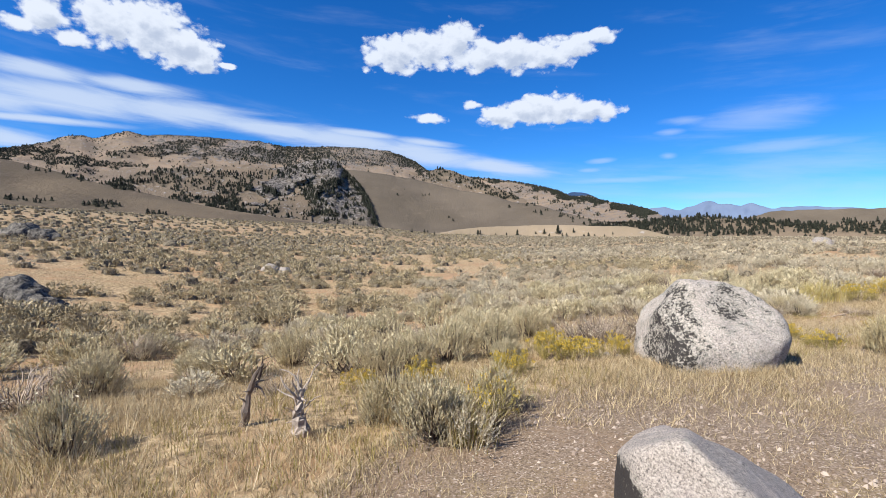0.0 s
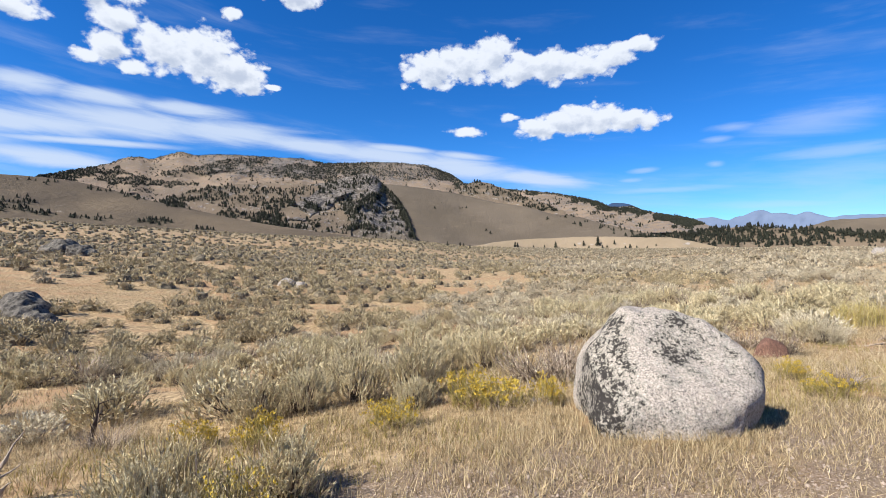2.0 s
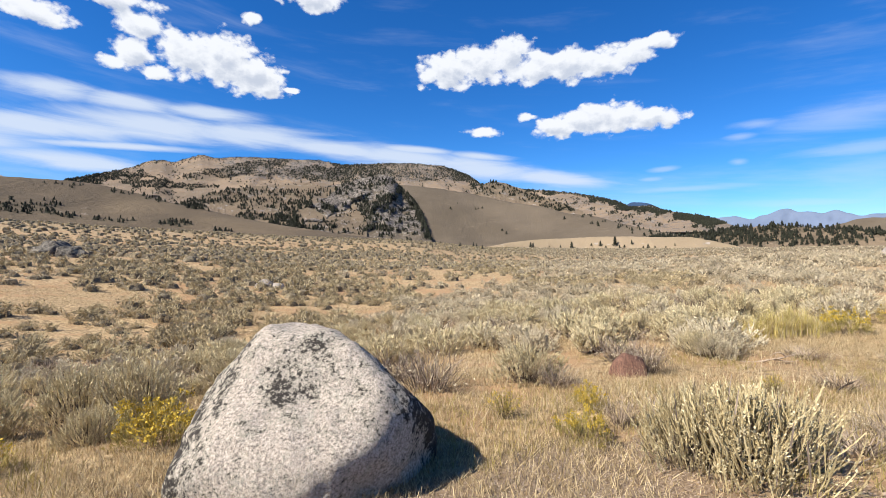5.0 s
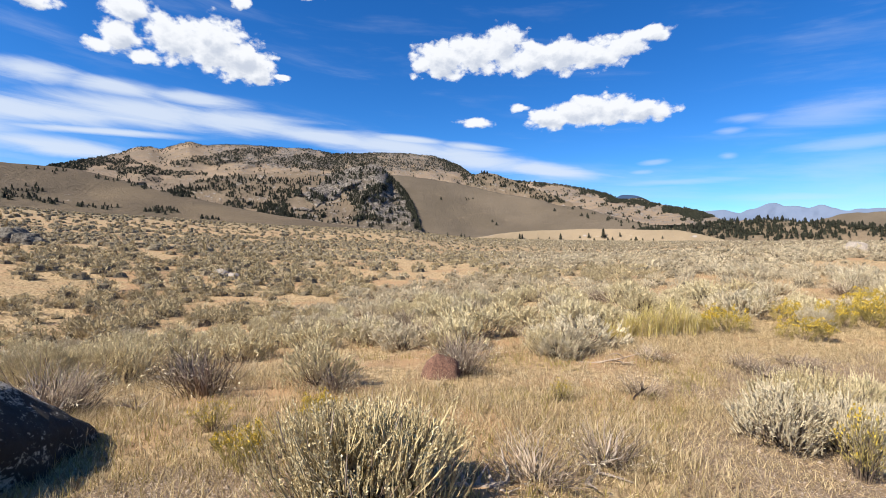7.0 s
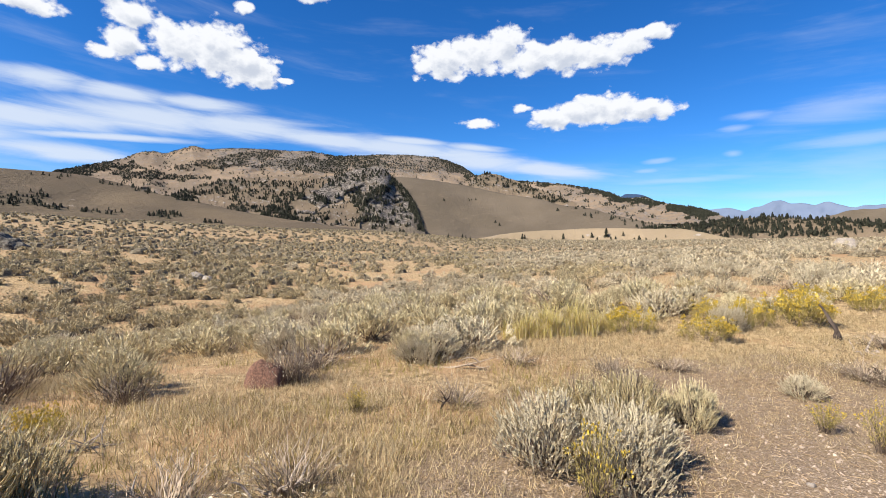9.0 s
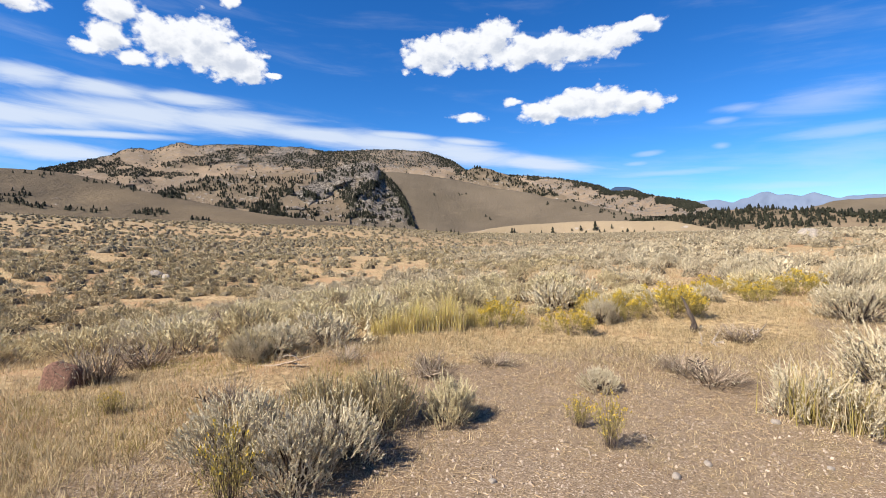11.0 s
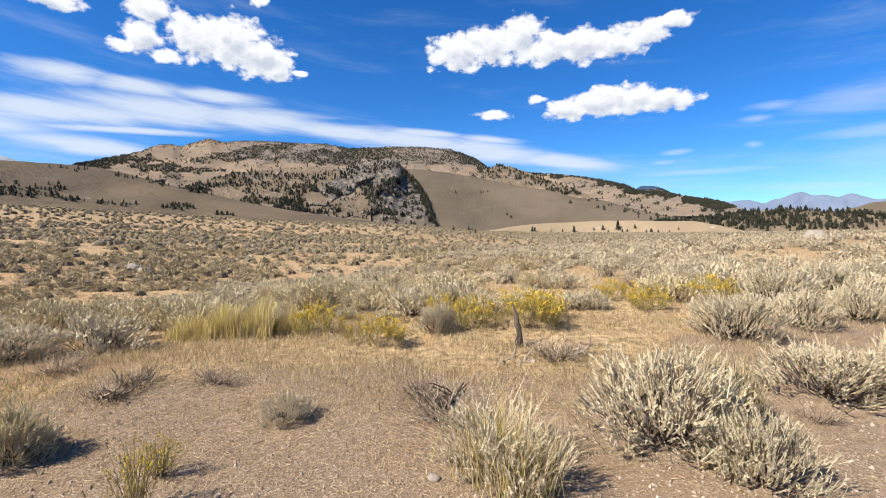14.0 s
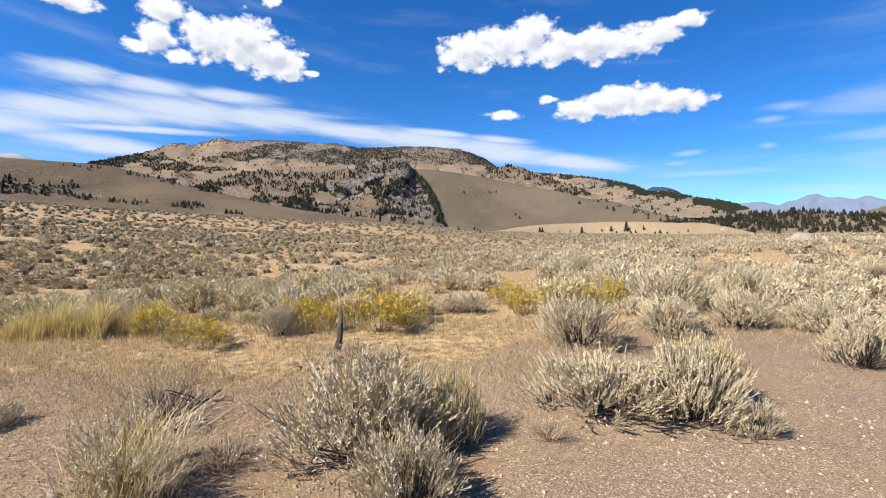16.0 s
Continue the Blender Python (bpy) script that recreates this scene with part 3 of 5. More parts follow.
SLOPE = [(-22, 8.0), (-16.8, 8.02), (-12.0, 7.69), (-6.8, 6.84), (-2.4, 5.81), (1.6, 5.17), (4.3, 4.41), (7.5, 3.97), (10.5, 3.02), (14.1, 2.09), (17.4, 1.51), (22, 0.4)]
WOOD = [(11, 0.9), (14.1, 1.6), (16.3, 1.75), (18.5, 1.9), (20.1, 2.1), (21.1, 2.25), (23.5, 2.5), (25.8, 2.5), (28.0, 2.2), (30.5, 2.0), (33.1, 1.7), (40, 1.9), (60, 1.8)]
BLUFF = [(-6.5, 0.2), (-5.1, 0.5), (-2.3, 1.0), (1.0, 1.32), (4.3, 1.46), (7.5, 1.6), (10.6, 1.6), (14.1, 1.46), (16.9, 1.5), (19.6, 0.95), (22, 0.3)]
BLUE = [(9.5, 4.4), (10.8, 5.15), (11.4, 5.5), (12.9, 5.38), (13.6, 5.1), (15, 4.2)]

# stands of trees: from azimuth, elevation to azimuth, elevation; half width; thickness of growth
RIDGE_STANDS = [(-50, 6.6, -43.5, 7.7, 0.5, 1.0), (-44.8, 6.9, -39, 6.75, 0.35, 1.0), (-41, 7.0, -36.5, 6.9, 0.2, 0.7), (-39, 8.0, -35.1, 9.0, 0.3, 0.8), (-35.1, 9.0, -30, 10.0, 0.5, 0.9), (-36, 8.2, -30, 9.2, 0.3, 0.6)]
RIDGE_STANDS += [(-32, 8.4, -26, 9.5, 0.3, 0.6), (-26, 9.5, -20, 9.0, 0.5, 0.9), (-28, 8.6, -21, 8.4, 0.4, 0.7), (-23, 10.0, -18.5, 9.6, 0.6, 1.0), (-18, 9.6, -9, 9.2, 1.0, 0.5), (-10, 9.7, -6, 8.0, 0.5, 1.0)]
RIDGE_STANDS += [(-2.4, 7.2, 4, 6.7, 0.28, 1.0), (4, 6.8, 7.4, 6.2, 0.15, 0.7), (7.4, 6.1, 11, 4.8, 0.38, 1.0), (11.5, 4.8, 14.6, 4.3, 0.35, 0.9), (16, 3.8, 20, 2.9, 0.35, 0.9)]
KNOLL_STANDS = [(-31, 3.0, -18, 2.6, 0.55, 1.0), (-30.5, 3.6, -27, 6.2, 0.8, 0.9), (-16, 7.7, -12.6, 3.2, 0.35, 1.0), (-20.5, 4.4, -17, 6.6, 0.6, 1.0), (-24.5, 4.9, -20, 3.6, 0.35, 0.8), (-27, 6.6, -17, 8.2, 0.7, 0.5), (-13, 3.0, -12.4, 1.8, 0.4, 0.6)]
APRON_STANDS = [(-40, 4.9, -34, 5.6, 0.5, 1.0), (-36, 6.2, -28, 6.6, 0.8, 0.55), (-34.5, 3.6, -28, 4.0, 0.4, 1.0), (-33, 5.2, -28, 5.4, 0.8, 0.5)]
SPUR_STANDS = [(-6.6, 7.2, -4.6, 7.6, 0.7, 1.0), (-5, 8.2, 1, 6.3, 0.3, 0.9), (-4, 7.2, 4, 5.2, 0.5, 0.5), (1.5, 5.3, 4.5, 4.7, 0.2, 1.0)]
SLOPE_STANDS = [(-9.2, 5.3, -7, 4.9, 0.7, 0.6), (-6.4, 5.0, -5.8, 4.8, 0.3, 0.6), (3.8, 3.3, 5.2, 3.9, 0.3, 0.5), (7.8, 3.2, 9, 3.5, 0.4, 0.5), (10.4, 2.6, 13.2, 2.2, 0.6, 0.9), (-3.4, 2.1, -1.5, 1.9, 0.3, 0.8), (6.8, 4.0, 8.5, 3.7, 0.2, 0.4)]
LEFT_STANDS = [(-58, 4.1, -53.3, 3.9, 0.5, 1.0), (-53.5, 3.9, -51, 4.0, 0.45, 1.0), (-51.4, 3.6, -49, 3.3, 0.25, 1.0), (-49.5, 3.2, -44.2, 2.85, 0.22, 0.9), (-41.4, 2.85, -39.2, 2.8, 0.25, 1.0), (-37, 2.2, -35, 2.1, 0.12, 0.6)]
LEFT_STANDS += [(-51, 6.1, -48.5, 6.1, 0.25, 0.35), (-46.4, 5.8, -43.6, 5.55, 0.12, 0.7), (-42.8, 5.4, -37.5, 4.4, 0.25, 1.0)]
WOOD_STANDS = [(13.5, 1.3, 19, 1.5, 0.5, 1.0), (19, 1.5, 25, 1.7, 1.3, 1.0), (25, 2.3, 33, 1.9, 0.4, 0.9), (25, 0.9, 30, 1.0, 0.5, 0.7), (30, 1.3, 60, 1.4, 0.6, 0.5)]


def stands(table, seed, grain=1.0, loose=0.0):
    """Density of trees by azimuth and elevation: thick in the stands, with ragged edges and gaps."""
    def density(a, e):
        ragged = fractal(a * 6.0 * grain, e * 14.0 * grain, 6.0, 4, seed)
        best = loose * smooth(ragged, 0.5, 0.62)
        for a0, e0, a1, e1, w, k in table:
            da, de = a1 - a0, e1 - e0
            t = np.clip(((a - a0) * da + (e - e0) * de * 9) / (da * da + de * de * 9), 0, 1)
            gap = np.hypot((a - a0 - t * da) / 2.2, e - e0 - t * de) / w
            best = np.maximum(best, k * smooth(gap + (0.5 - ragged) * 2.6, 1.15, 0.55))
        return best
    return density


ridge_wood, knoll_wood, apron_wood = stands(RIDGE_STANDS, 15, 1.0, 0.16), stands(KNOLL_STANDS, 5, 1.2, 0.4), stands(APRON_STANDS, 17, 1.2, 0.15)
spur_wood, slope_wood, left_wood, low_wood = stands(SPUR_STANDS, 19), stands(SLOPE_STANDS, 25), stands(LEFT_STANDS, 35), stands(WOOD_STANDS, 45, 1.6, 0.1)


def ridge_rock(a, e):
    return 0.34 * smooth(e, 7.6, 8.8) * (0.3 + fractal(a * 9, e * 22, 18, 4, 77)) * smooth(a, -2, -8) * smooth(a, -38, -33) + 0.10 * smooth(a, -4, 8)


far_mountain = Hill("distant_mountain", "jagged mountains on the far horizon, haze painted in blue", M["far"], 3900, 4500, 0.5, FAR_EDGE, 160, 260, 3, 1.0, 0.12, 40)
far_peak = Hill("distant_mountain_left", "mountain shoulder behind a grass hill, haze painted in blue", M["far"], 3900, 4500, 0.5, [(-68, 7.3), (-56, 6.8), (-54.8, 6.99), (-53.9, 6.7), (-52, 5.6)], 100, 300, 5, 1.0, 0.4, 20)
blue_hill = Hill("blue_mountain", "wooded mountain behind the ridge, haze painted in dark blue", M["far_dark"], 3200, 3600, 2.0, BLUE, 60, 300, 9, 1.0, 0.2, 16)
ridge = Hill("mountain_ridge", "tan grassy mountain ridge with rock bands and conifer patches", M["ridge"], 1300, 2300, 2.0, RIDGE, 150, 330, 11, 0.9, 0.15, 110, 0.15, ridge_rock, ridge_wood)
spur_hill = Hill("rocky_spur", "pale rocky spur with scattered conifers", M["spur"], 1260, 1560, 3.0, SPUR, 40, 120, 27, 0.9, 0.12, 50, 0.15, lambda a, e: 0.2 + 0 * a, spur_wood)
slope = Hill("grass_slope", "smooth grass mountainside, cloud shadow painted in as grey-brown", M["slope"], 965, 1350, -0.2, SLOPE, 60, 420, 23, 0.9, 0.2, 50)
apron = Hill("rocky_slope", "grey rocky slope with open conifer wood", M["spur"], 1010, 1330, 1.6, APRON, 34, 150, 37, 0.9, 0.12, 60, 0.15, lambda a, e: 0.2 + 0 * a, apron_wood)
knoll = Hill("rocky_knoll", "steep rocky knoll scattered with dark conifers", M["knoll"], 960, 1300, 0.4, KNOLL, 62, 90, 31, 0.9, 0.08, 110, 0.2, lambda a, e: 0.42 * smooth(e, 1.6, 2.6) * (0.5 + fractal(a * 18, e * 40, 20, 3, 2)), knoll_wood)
left_hill = Hill("grass_hill", "broad brown grass hill with tree lines", M["hill_left"], 620, 1000, 1.1, LEFT, 50, 260, 41, 0.9, 0.2, 60, 0.05,
                 lambda a, e: 0.35 * smooth(np.hypot((a + 48.3) / 3.4, (e - 3.75) / 0.6), 1.2, 0.5), left_wood)
bluff = Hill("pale_bluff", "low pale bank at the edge of the steppe", M["bluff"], 640, 760, -0.6, BLUFF, 18, 60, 61, 0.9, 0.2, 24, 0.1, lambda a, e: 0.5 * smooth(np.abs(e - 0.75), 0.25, 0.1) * smooth(fractal(a * 5, e, 3, 2, 4), 0.4, 0.55))
grey_hill = Hill("grey_hill", "long grey-brown hill on the far side of the valley", M["slope"], 1500, 1900, 0.3, [(26, 1.2), (29, 2.3), (29.7, 2.51), (30.9, 2.95), (33, 3.05), (40, 3.05), (60, 2.9)], 60, 300, 71, 0.9, 0.25, 30)
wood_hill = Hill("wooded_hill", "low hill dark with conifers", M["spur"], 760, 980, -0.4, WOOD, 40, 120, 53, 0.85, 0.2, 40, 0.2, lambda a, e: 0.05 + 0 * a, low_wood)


# ---- rocks ----
def rock_mesh(name, planes, mat, level=5, sharp=12.0, rough=0.03, seed=1, lichen=None):
    """A worn boulder: the soft meeting of flat faces (azimuth, elevation, distance), roughened."""
    bm = bmesh.new()
    bmesh.ops.create_icosphere(bm, subdivisions=level, radius=1.0)
    tilt = np.radians([[a, e] for a, e, _ in planes])
    n = np.stack([np.cos(tilt[:, 0]) * np.cos(tilt[:, 1]), np.sin(tilt[:, 0]) * np.cos(tilt[:, 1]), np.sin(tilt[:, 1])], -1)
    d = np.array([p[2] for p in planes])
    marks = []
    for v in bm.verts:
        way = np.array(v.co)
        r = float((np.maximum(n @ way / d, 0) ** sharp).sum() ** (-1 / sharp))
        q = Vector(way * r)
        off = Vector((seed * 3.1, seed * 1.7, 0))
        r += rough * (noise.noise((q + off) * 2.1) + 0.5 * noise.noise((q + off) * 5.3) + 0.22 * noise.noise((q + off) * 13) + 0.10 * noise.noise((q + off) * 31))
        v.co = Vector(way * r)
        marks.append(lichen(v.co) if lichen else 0.0)
    me = bpy.data.meshes.new(name)
    bm.to_mesh(me)
    bm.free()
    for p in me.polygons:
        p.use_smooth = True
    me.attributes.new("lichen", "FLOAT", "POINT").data.foreach_set("value", np.array(marks, np.float32))
    me.materials.append(mat)
    return me


def set_rock(name, me, x, y, sink, label, category="boulder", turn=0.0, size=1.0, group=""):
    ob = new(name, me)
    ob.matrix_world = pose(x, y, float(ground(x, y)) + sink, 0, 0, turn) @ Matrix.Scale(size, 4)
    return tagged(ob, label, category, group)


def big_lichen_shade(q):
    """Dark crust gathers low on the weather side, in a blotch on the upper face and along the brow; on the lee side
    crust and painted shade are mixed.
    """
    side = smooth(-q.x, 0.1, 0.55) * smooth(1.05 - q.z, -0.1, 0.5) * smooth(-q.y, -0.2, 0.3) * 0.6
    blotch = smooth(math.hypot((q.x - 0.18) - (q.z - 0.8) * 0.35, (q.z - 0.80) * 1.0), 0.36, 0.08) * smooth(-q.y, -0.1, 0.2) * 0.5
    brow = smooth(abs(q.z - 0.96 - 0.25 * q.x), 0.14, 0.03) * smooth(-q.x, -0.1, 0.3) * 0.35
    # lee face: some crust, and its shadow deepened in the colour
    lee = smooth(0.75 * q.x + 0.45 * q.y + 0.35 * q.z, 0.55, 0.85) * 0.8
    return float(max(side, blotch, brow, lee))


BIG = [(165, 0, 0.77), (-178, 0, 0.62), (-131, 2, 0.98), (-95, 0, 0.98), (-73, -2, 1.0), (-40, -15, 0.89), (-12, -10, 0.89), (20, -4, 0.97), (60, 48, 0.79), (75, 4, 1.15), (105, 22, 0.95), (135, 8, 0.87), (-129, 37, 0.93), (25, 45, 0.91),
       (165, 38, 0.82), (-28, 58, 1.17), (-85, 45, 0.91), (-70, 40, 1.06), (-30, 30, 1.11), (90, 40, 0.9), (0, 90, 1.02), (-150, -30, 0.86), (-90, -30, 0.92), (-30, -35, 0.84), (30, -30, 1.04), (0, -90, 0.5)]
big = rock_mesh("boulder", BIG, M["granite"], 6, 30.0, 0.055, 2, big_lichen_shade)
set_rock("boulder", big, 2.95, 6.43, 0.04, "large pale granite boulder blotched with dark lichen beside the track")

NEAR = [(180, -25, 0.45), (180, 8, 0.46), (-140, 5, 0.46), (-90, 0, 0.50), (-40, 0, 0.6), (0, 5, 0.62), (45, 0, 0.52), (90, 2, 0.42), (140, 0, 0.44), (-12, 56, 0.30), (30, 60, 0.32), (140, 58, 0.42), (0, -90, 0.4)]
# the strip low on the undercut side is painted black for its shade
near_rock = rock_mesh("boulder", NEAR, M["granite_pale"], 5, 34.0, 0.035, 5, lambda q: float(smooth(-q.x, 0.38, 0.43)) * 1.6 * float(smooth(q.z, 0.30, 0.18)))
set_rock("boulder", near_rock, 1.19, 2.46, 0.06, "low pinkish granite boulder, undercut side painted dark as shade, on gravel")

RED = [(-150, 12, 0.36), (-85, 22, 0.30), (-15, 14, 0.38), (45, 15, 0.34), (130, 20, 0.32), (-50, 55, 0.42), (170, 50, 0.46), (60, 62, 0.44), (0, -90, 0.3)]
red_rock = rock_mesh("rock", RED, M["red_rock"], 4, 60.0, 0.03, 9)
set_rock("rock", red_rock, 6.08, 10.35, -0.02, "reddish-brown angular rock beside dead brush", "rock", 8, 0.68)

DARK = [(180, 5, 1.0), (-120, 10, 0.8), (-60, 15, 0.8), (0, 5, 1.1), (60, 5, 0.8), (120, 10, 0.8), (-100, 50, 0.62), (20, 55, 0.55), (170, 50, 0.66), (0, 90, 0.62), (0, -90, 0.5)]
dark_rock = rock_mesh("boulder", DARK, M["granite_dark"], 5, 60.0, 0.13, 13)
DARK_ROCKS = [(-20.6, 19.8, 1.25, 20), (-17.2, 17.6, 0.85, 75), (-18.6, 18.4, 0.9, 140), (-47.6, 46.6, 2.3, 10), (-44.6, 46.0, 1.7, 160), (-50.2, 48.6, 1.6, 60)]
for x, y, s, turn in DARK_ROCKS:
    set_rock("boulder", dark_rock, x, y, 0.1 * s, "dark lichen-covered boulder half buried in sagebrush", "boulder", turn, s, "dark boulders in the brush")
pale_rock = rock_mesh("boulder", DARK, M["granite_old"], 4, 11.0, 0.06, 17)
PALE_ROCKS = [(-17.6, 39.6, 0.85, 30), (-16.2, 39.3, 0.6, 90), (41.0, 58.0, 1.2, 10), (44.0, 60.5, 0.8, 60), (51.0, 60.0, 0.8, 130)]
for x, y, s, turn in PALE_ROCKS:
    set_rock("boulder", pale_rock, x, y, 0.25 * s, "pale weathered boulder among sagebrush", "boulder", turn, s, "pale boulders in the brush")


# ---- brush and grass: shoots, leaves and blades ----
def shoots(rng, n, tall, wide, lean=(0.05, 1.0), steps=4, curl=0.25, clump=0.25, up=0.35):
    """Curved shoots that fan out from a base; (n, steps + 1, 3), about 1 wide and as tall as given."""
    a = rng.uniform(0, 2 * np.pi, n)
    f = rng.uniform(lean[0], lean[1], n) ** 0.8
    out = np.stack([np.cos(a), np.sin(a)], -1)
    base = out * (rng.uniform(0, clump, n) * wide)[:, None]
    length = tall * (1.0 - 0.35 * f**2) * rng.uniform(0.65, 1.05, n)
    t = np.linspace(0, 1, steps + 1)
    reach = (f * wide * 0.5)[:, None] * t[None] ** (1.0 + curl)
    height = length[:, None] * (t[None] - (0.30 * f**2)[:, None] * t[None] ** 2 * (1 - up))
    pts = np.zeros((n, steps + 1, 3))
    pts[..., :2] = base[:, None] + out[:, None] * reach[..., None]
    pts[..., 2] = height
    wob = rng.normal(0, 0.022 * wide, (n, steps + 1, 3)) * t[None, :, None]
    return pts + wob


def bush(rng, clumps, per, tall, length, spread=0.9, rise=0.85, loose=0.3, gather=0.035):
    """A shrub about 1 wide: woody branches up to clumps on an uneven dome, and the sprigs that stand out of each clump."""
    a, f = rng.uniform(0, 2 * np.pi, clumps), np.sqrt(rng.uniform(0, 1, clumps))
    p1, p2 = rng.uniform(0, 6.28, 2)
    lobe = 1 + 0.20 * np.sin(2 * a + p1) + 0.14 * np.sin(3 * a + p2)
    rad = 0.43 * f * lobe
    top = tall * (0.42 + 0.58 * np.sqrt(np.maximum(1 - f**2, 0))) * rng.uniform(0.70, 1.0, clumps)
    low = rng.uniform(0, 1, clumps) < 0.4
    top = np.where(low, top * rng.uniform(0.35, 0.75, clumps), top)
    heart = np.stack([np.cos(a) * rad, np.sin(a) * rad, np.maximum(top - 0.7 * length, 0.04)], -1)
    root = rng.normal(0, 0.06, (clumps, 3)) * np.array([1, 1, 0])
    t = np.linspace(0, 1, 5)[None, :, None]
    branch = root[:, None] * (1 - t) + heart[:, None] * t + (heart - root)[:, None] * np.array([1, 1, -0.5]) * (t * (1 - t)) * 0.55
    branch += rng.normal(0, 0.012, branch.shape) * t
    way = np.stack([np.cos(a) * f * spread, np.sin(a) * f * spread, rise + 0 * a], -1)
    n = clumps * per
    base = np.repeat(heart, per, 0) + rng.normal(0, gather, (n, 3))
    base[:, 2] = np.maximum(base[:, 2], 0.01)
    d = np.repeat(way, per, 0) + rng.normal(0, loose, (n, 3))
    d /= np.linalg.norm(d, axis=1, keepdims=True)
    size = (length * rng.uniform(0.55, 1.25, n))[:, None, None]
    t = np.linspace(0, 1, 4)[None, :, None]
    sprig = base[:, None] + d[:, None] * size * t + np.array([0, 0, 0.22]) * size * t**2
    return sprig, branch


def tubes(lines, thick, taper=0.25):
    """Three-sided tapering stems along lines (n, k, 3)."""
    n, k, _ = lines.shape
    ring = np.array([[math.cos(q), math.sin(q), 0] for q in (0.3, 2.4, 4.5)])
    form = np.linspace(1, taper, k) if np.ndim(taper) == 0 else np.interp(np.linspace(0, 1, k), np.linspace(0, 1, len(taper)), taper)
    width = np.asarray(thick)[:, None] * form[None]
    v = lines[:, :, None] + ring[None, None] * width[..., None, None]
    base = (np.arange(n) * k * 3)[:, None, None, None]
    i, j = np.arange(k - 1)[:, None], np.arange(3)[None]
    q = np.stack([i * 3 + j, i * 3 + (j + 1) % 3, (i + 1) * 3 + (j + 1) % 3, (i + 1) * 3 + j], -1)
    return v.reshape(-1, 3), (base + q[None]).reshape(-1, 4)


def wands(lines, thick):
    """Feathery shoots: slim spindles along the upper part of each line."""
    return tubes(lines[:, 1:], thick, (0.35, 1.0, 0.85, 0.2))


def leaves(rng, lines, per, low, size, wide, loose=0.4, pointed=False):
    """Slim leaves set along the upper part of each line: four-cornered, or single triangles."""
    n, k, _ = lines.shape
    t = rng.uniform(low, 1.0, (n, per)) ** 0.85 * (k - 1)
    i = np.minimum(t.astype(int), k - 2)
    w = (t - i)[..., None]
    rows = np.arange(n)[:, None]
    p = (lines[rows, i] * (1 - w) + lines[rows, i + 1] * w).reshape(-1, 3)
    along = (lines[rows, i + 1] - lines[rows, i]).reshape(-1, 3)
    along /= np.linalg.norm(along, axis=1, keepdims=True) + 1e-9
    d = along + rng.normal(0, loose, p.shape)
    d /= np.linalg.norm(d, axis=1, keepdims=True)
    face = p - np.array([0, 0, 0.12])
    face /= np.linalg.norm(face, axis=1, keepdims=True) + 1e-9
    side = np.cross(d, face + rng.normal(0, 0.45, p.shape))
    side /= np.linalg.norm(side, axis=1, keepdims=True) + 1e-9
    s = rng.uniform(0.6, 1.25, (len(p), 1)) * size
    if pointed:
        v = np.stack([p - side * s * wide, p + side * s * wide, p + d * s], 1)
    else:
        v = np.stack([p, p + d * s * 0.55 + side * s * wide, p + d * s, p + d * s * 0.55 - side * s * wide], 1)
    return v.reshape(-1, 3), np.arange(v.shape[0] * v.shape[1]).reshape(-1, v.shape[1])


def blades(rng, base, tall, wide, lean, bend=0.5):
    """Bent grass blades at base points: a quad and a tip each."""
    n = len(base)
    a = rng.uniform(0, 2 * np.pi, n)
    out = np.stack([np.cos(a), np.sin(a), 0 * a], -1)
    side = np.stack([-np.sin(a), np.cos(a), 0 * a], -1)
    h = (tall * rng.uniform(0.5, 1.15, n))[:, None]
    f = (lean * rng.uniform(0.1, 1.2, n))[:, None]
    up = np.array([0, 0, 1.0])
    mid = base + up * h * 0.55 + out * h * f * 0.35
    tip = base + up * h * (1 - 0.3 * np.minimum(f, 1.5) * bend) + out * h * f
    w = side * (wide * rng.uniform(0.6, 1.3, n))[:, None]
    v = np.stack([base - w, base + w, mid + w * 0.7, mid - w * 0.7, tip], 1).reshape(-1, 3)
    k = (np.arange(n) * 5)[:, None]
    return v, [k + np.array([[0, 1, 2, 3]]), k + np.array([[3, 2, 4]])]


def clusters(rng, tips, per, size, spread):
    """Small flower heads: little upright diamonds crowded about the tips."""
    p = np.repeat(tips, per, 0) + rng.normal(0, spread, (len(tips) * per, 3)) * np.array([1, 1, 0.6])
    d = rng.normal(0, 0.6, p.shape) + np.array([0, 0, 0.8])
    d /= np.linalg.norm(d, axis=1, keepdims=True)
    side = np.cross(d, rng.normal(0, 1, p.shape))
    side /= np.linalg.norm(side, axis=1, keepdims=True)
    s = rng.uniform(0.6, 1.3, (len(p), 1)) * size
    v = np.stack([p, p + d * s * 0.5 + side * s * 0.5, p + d * s, p + d * s * 0.5 - side * s * 0.5], 1)
    return v.reshape(-1, 3), np.arange(len(p) * 4).reshape(-1, 4)


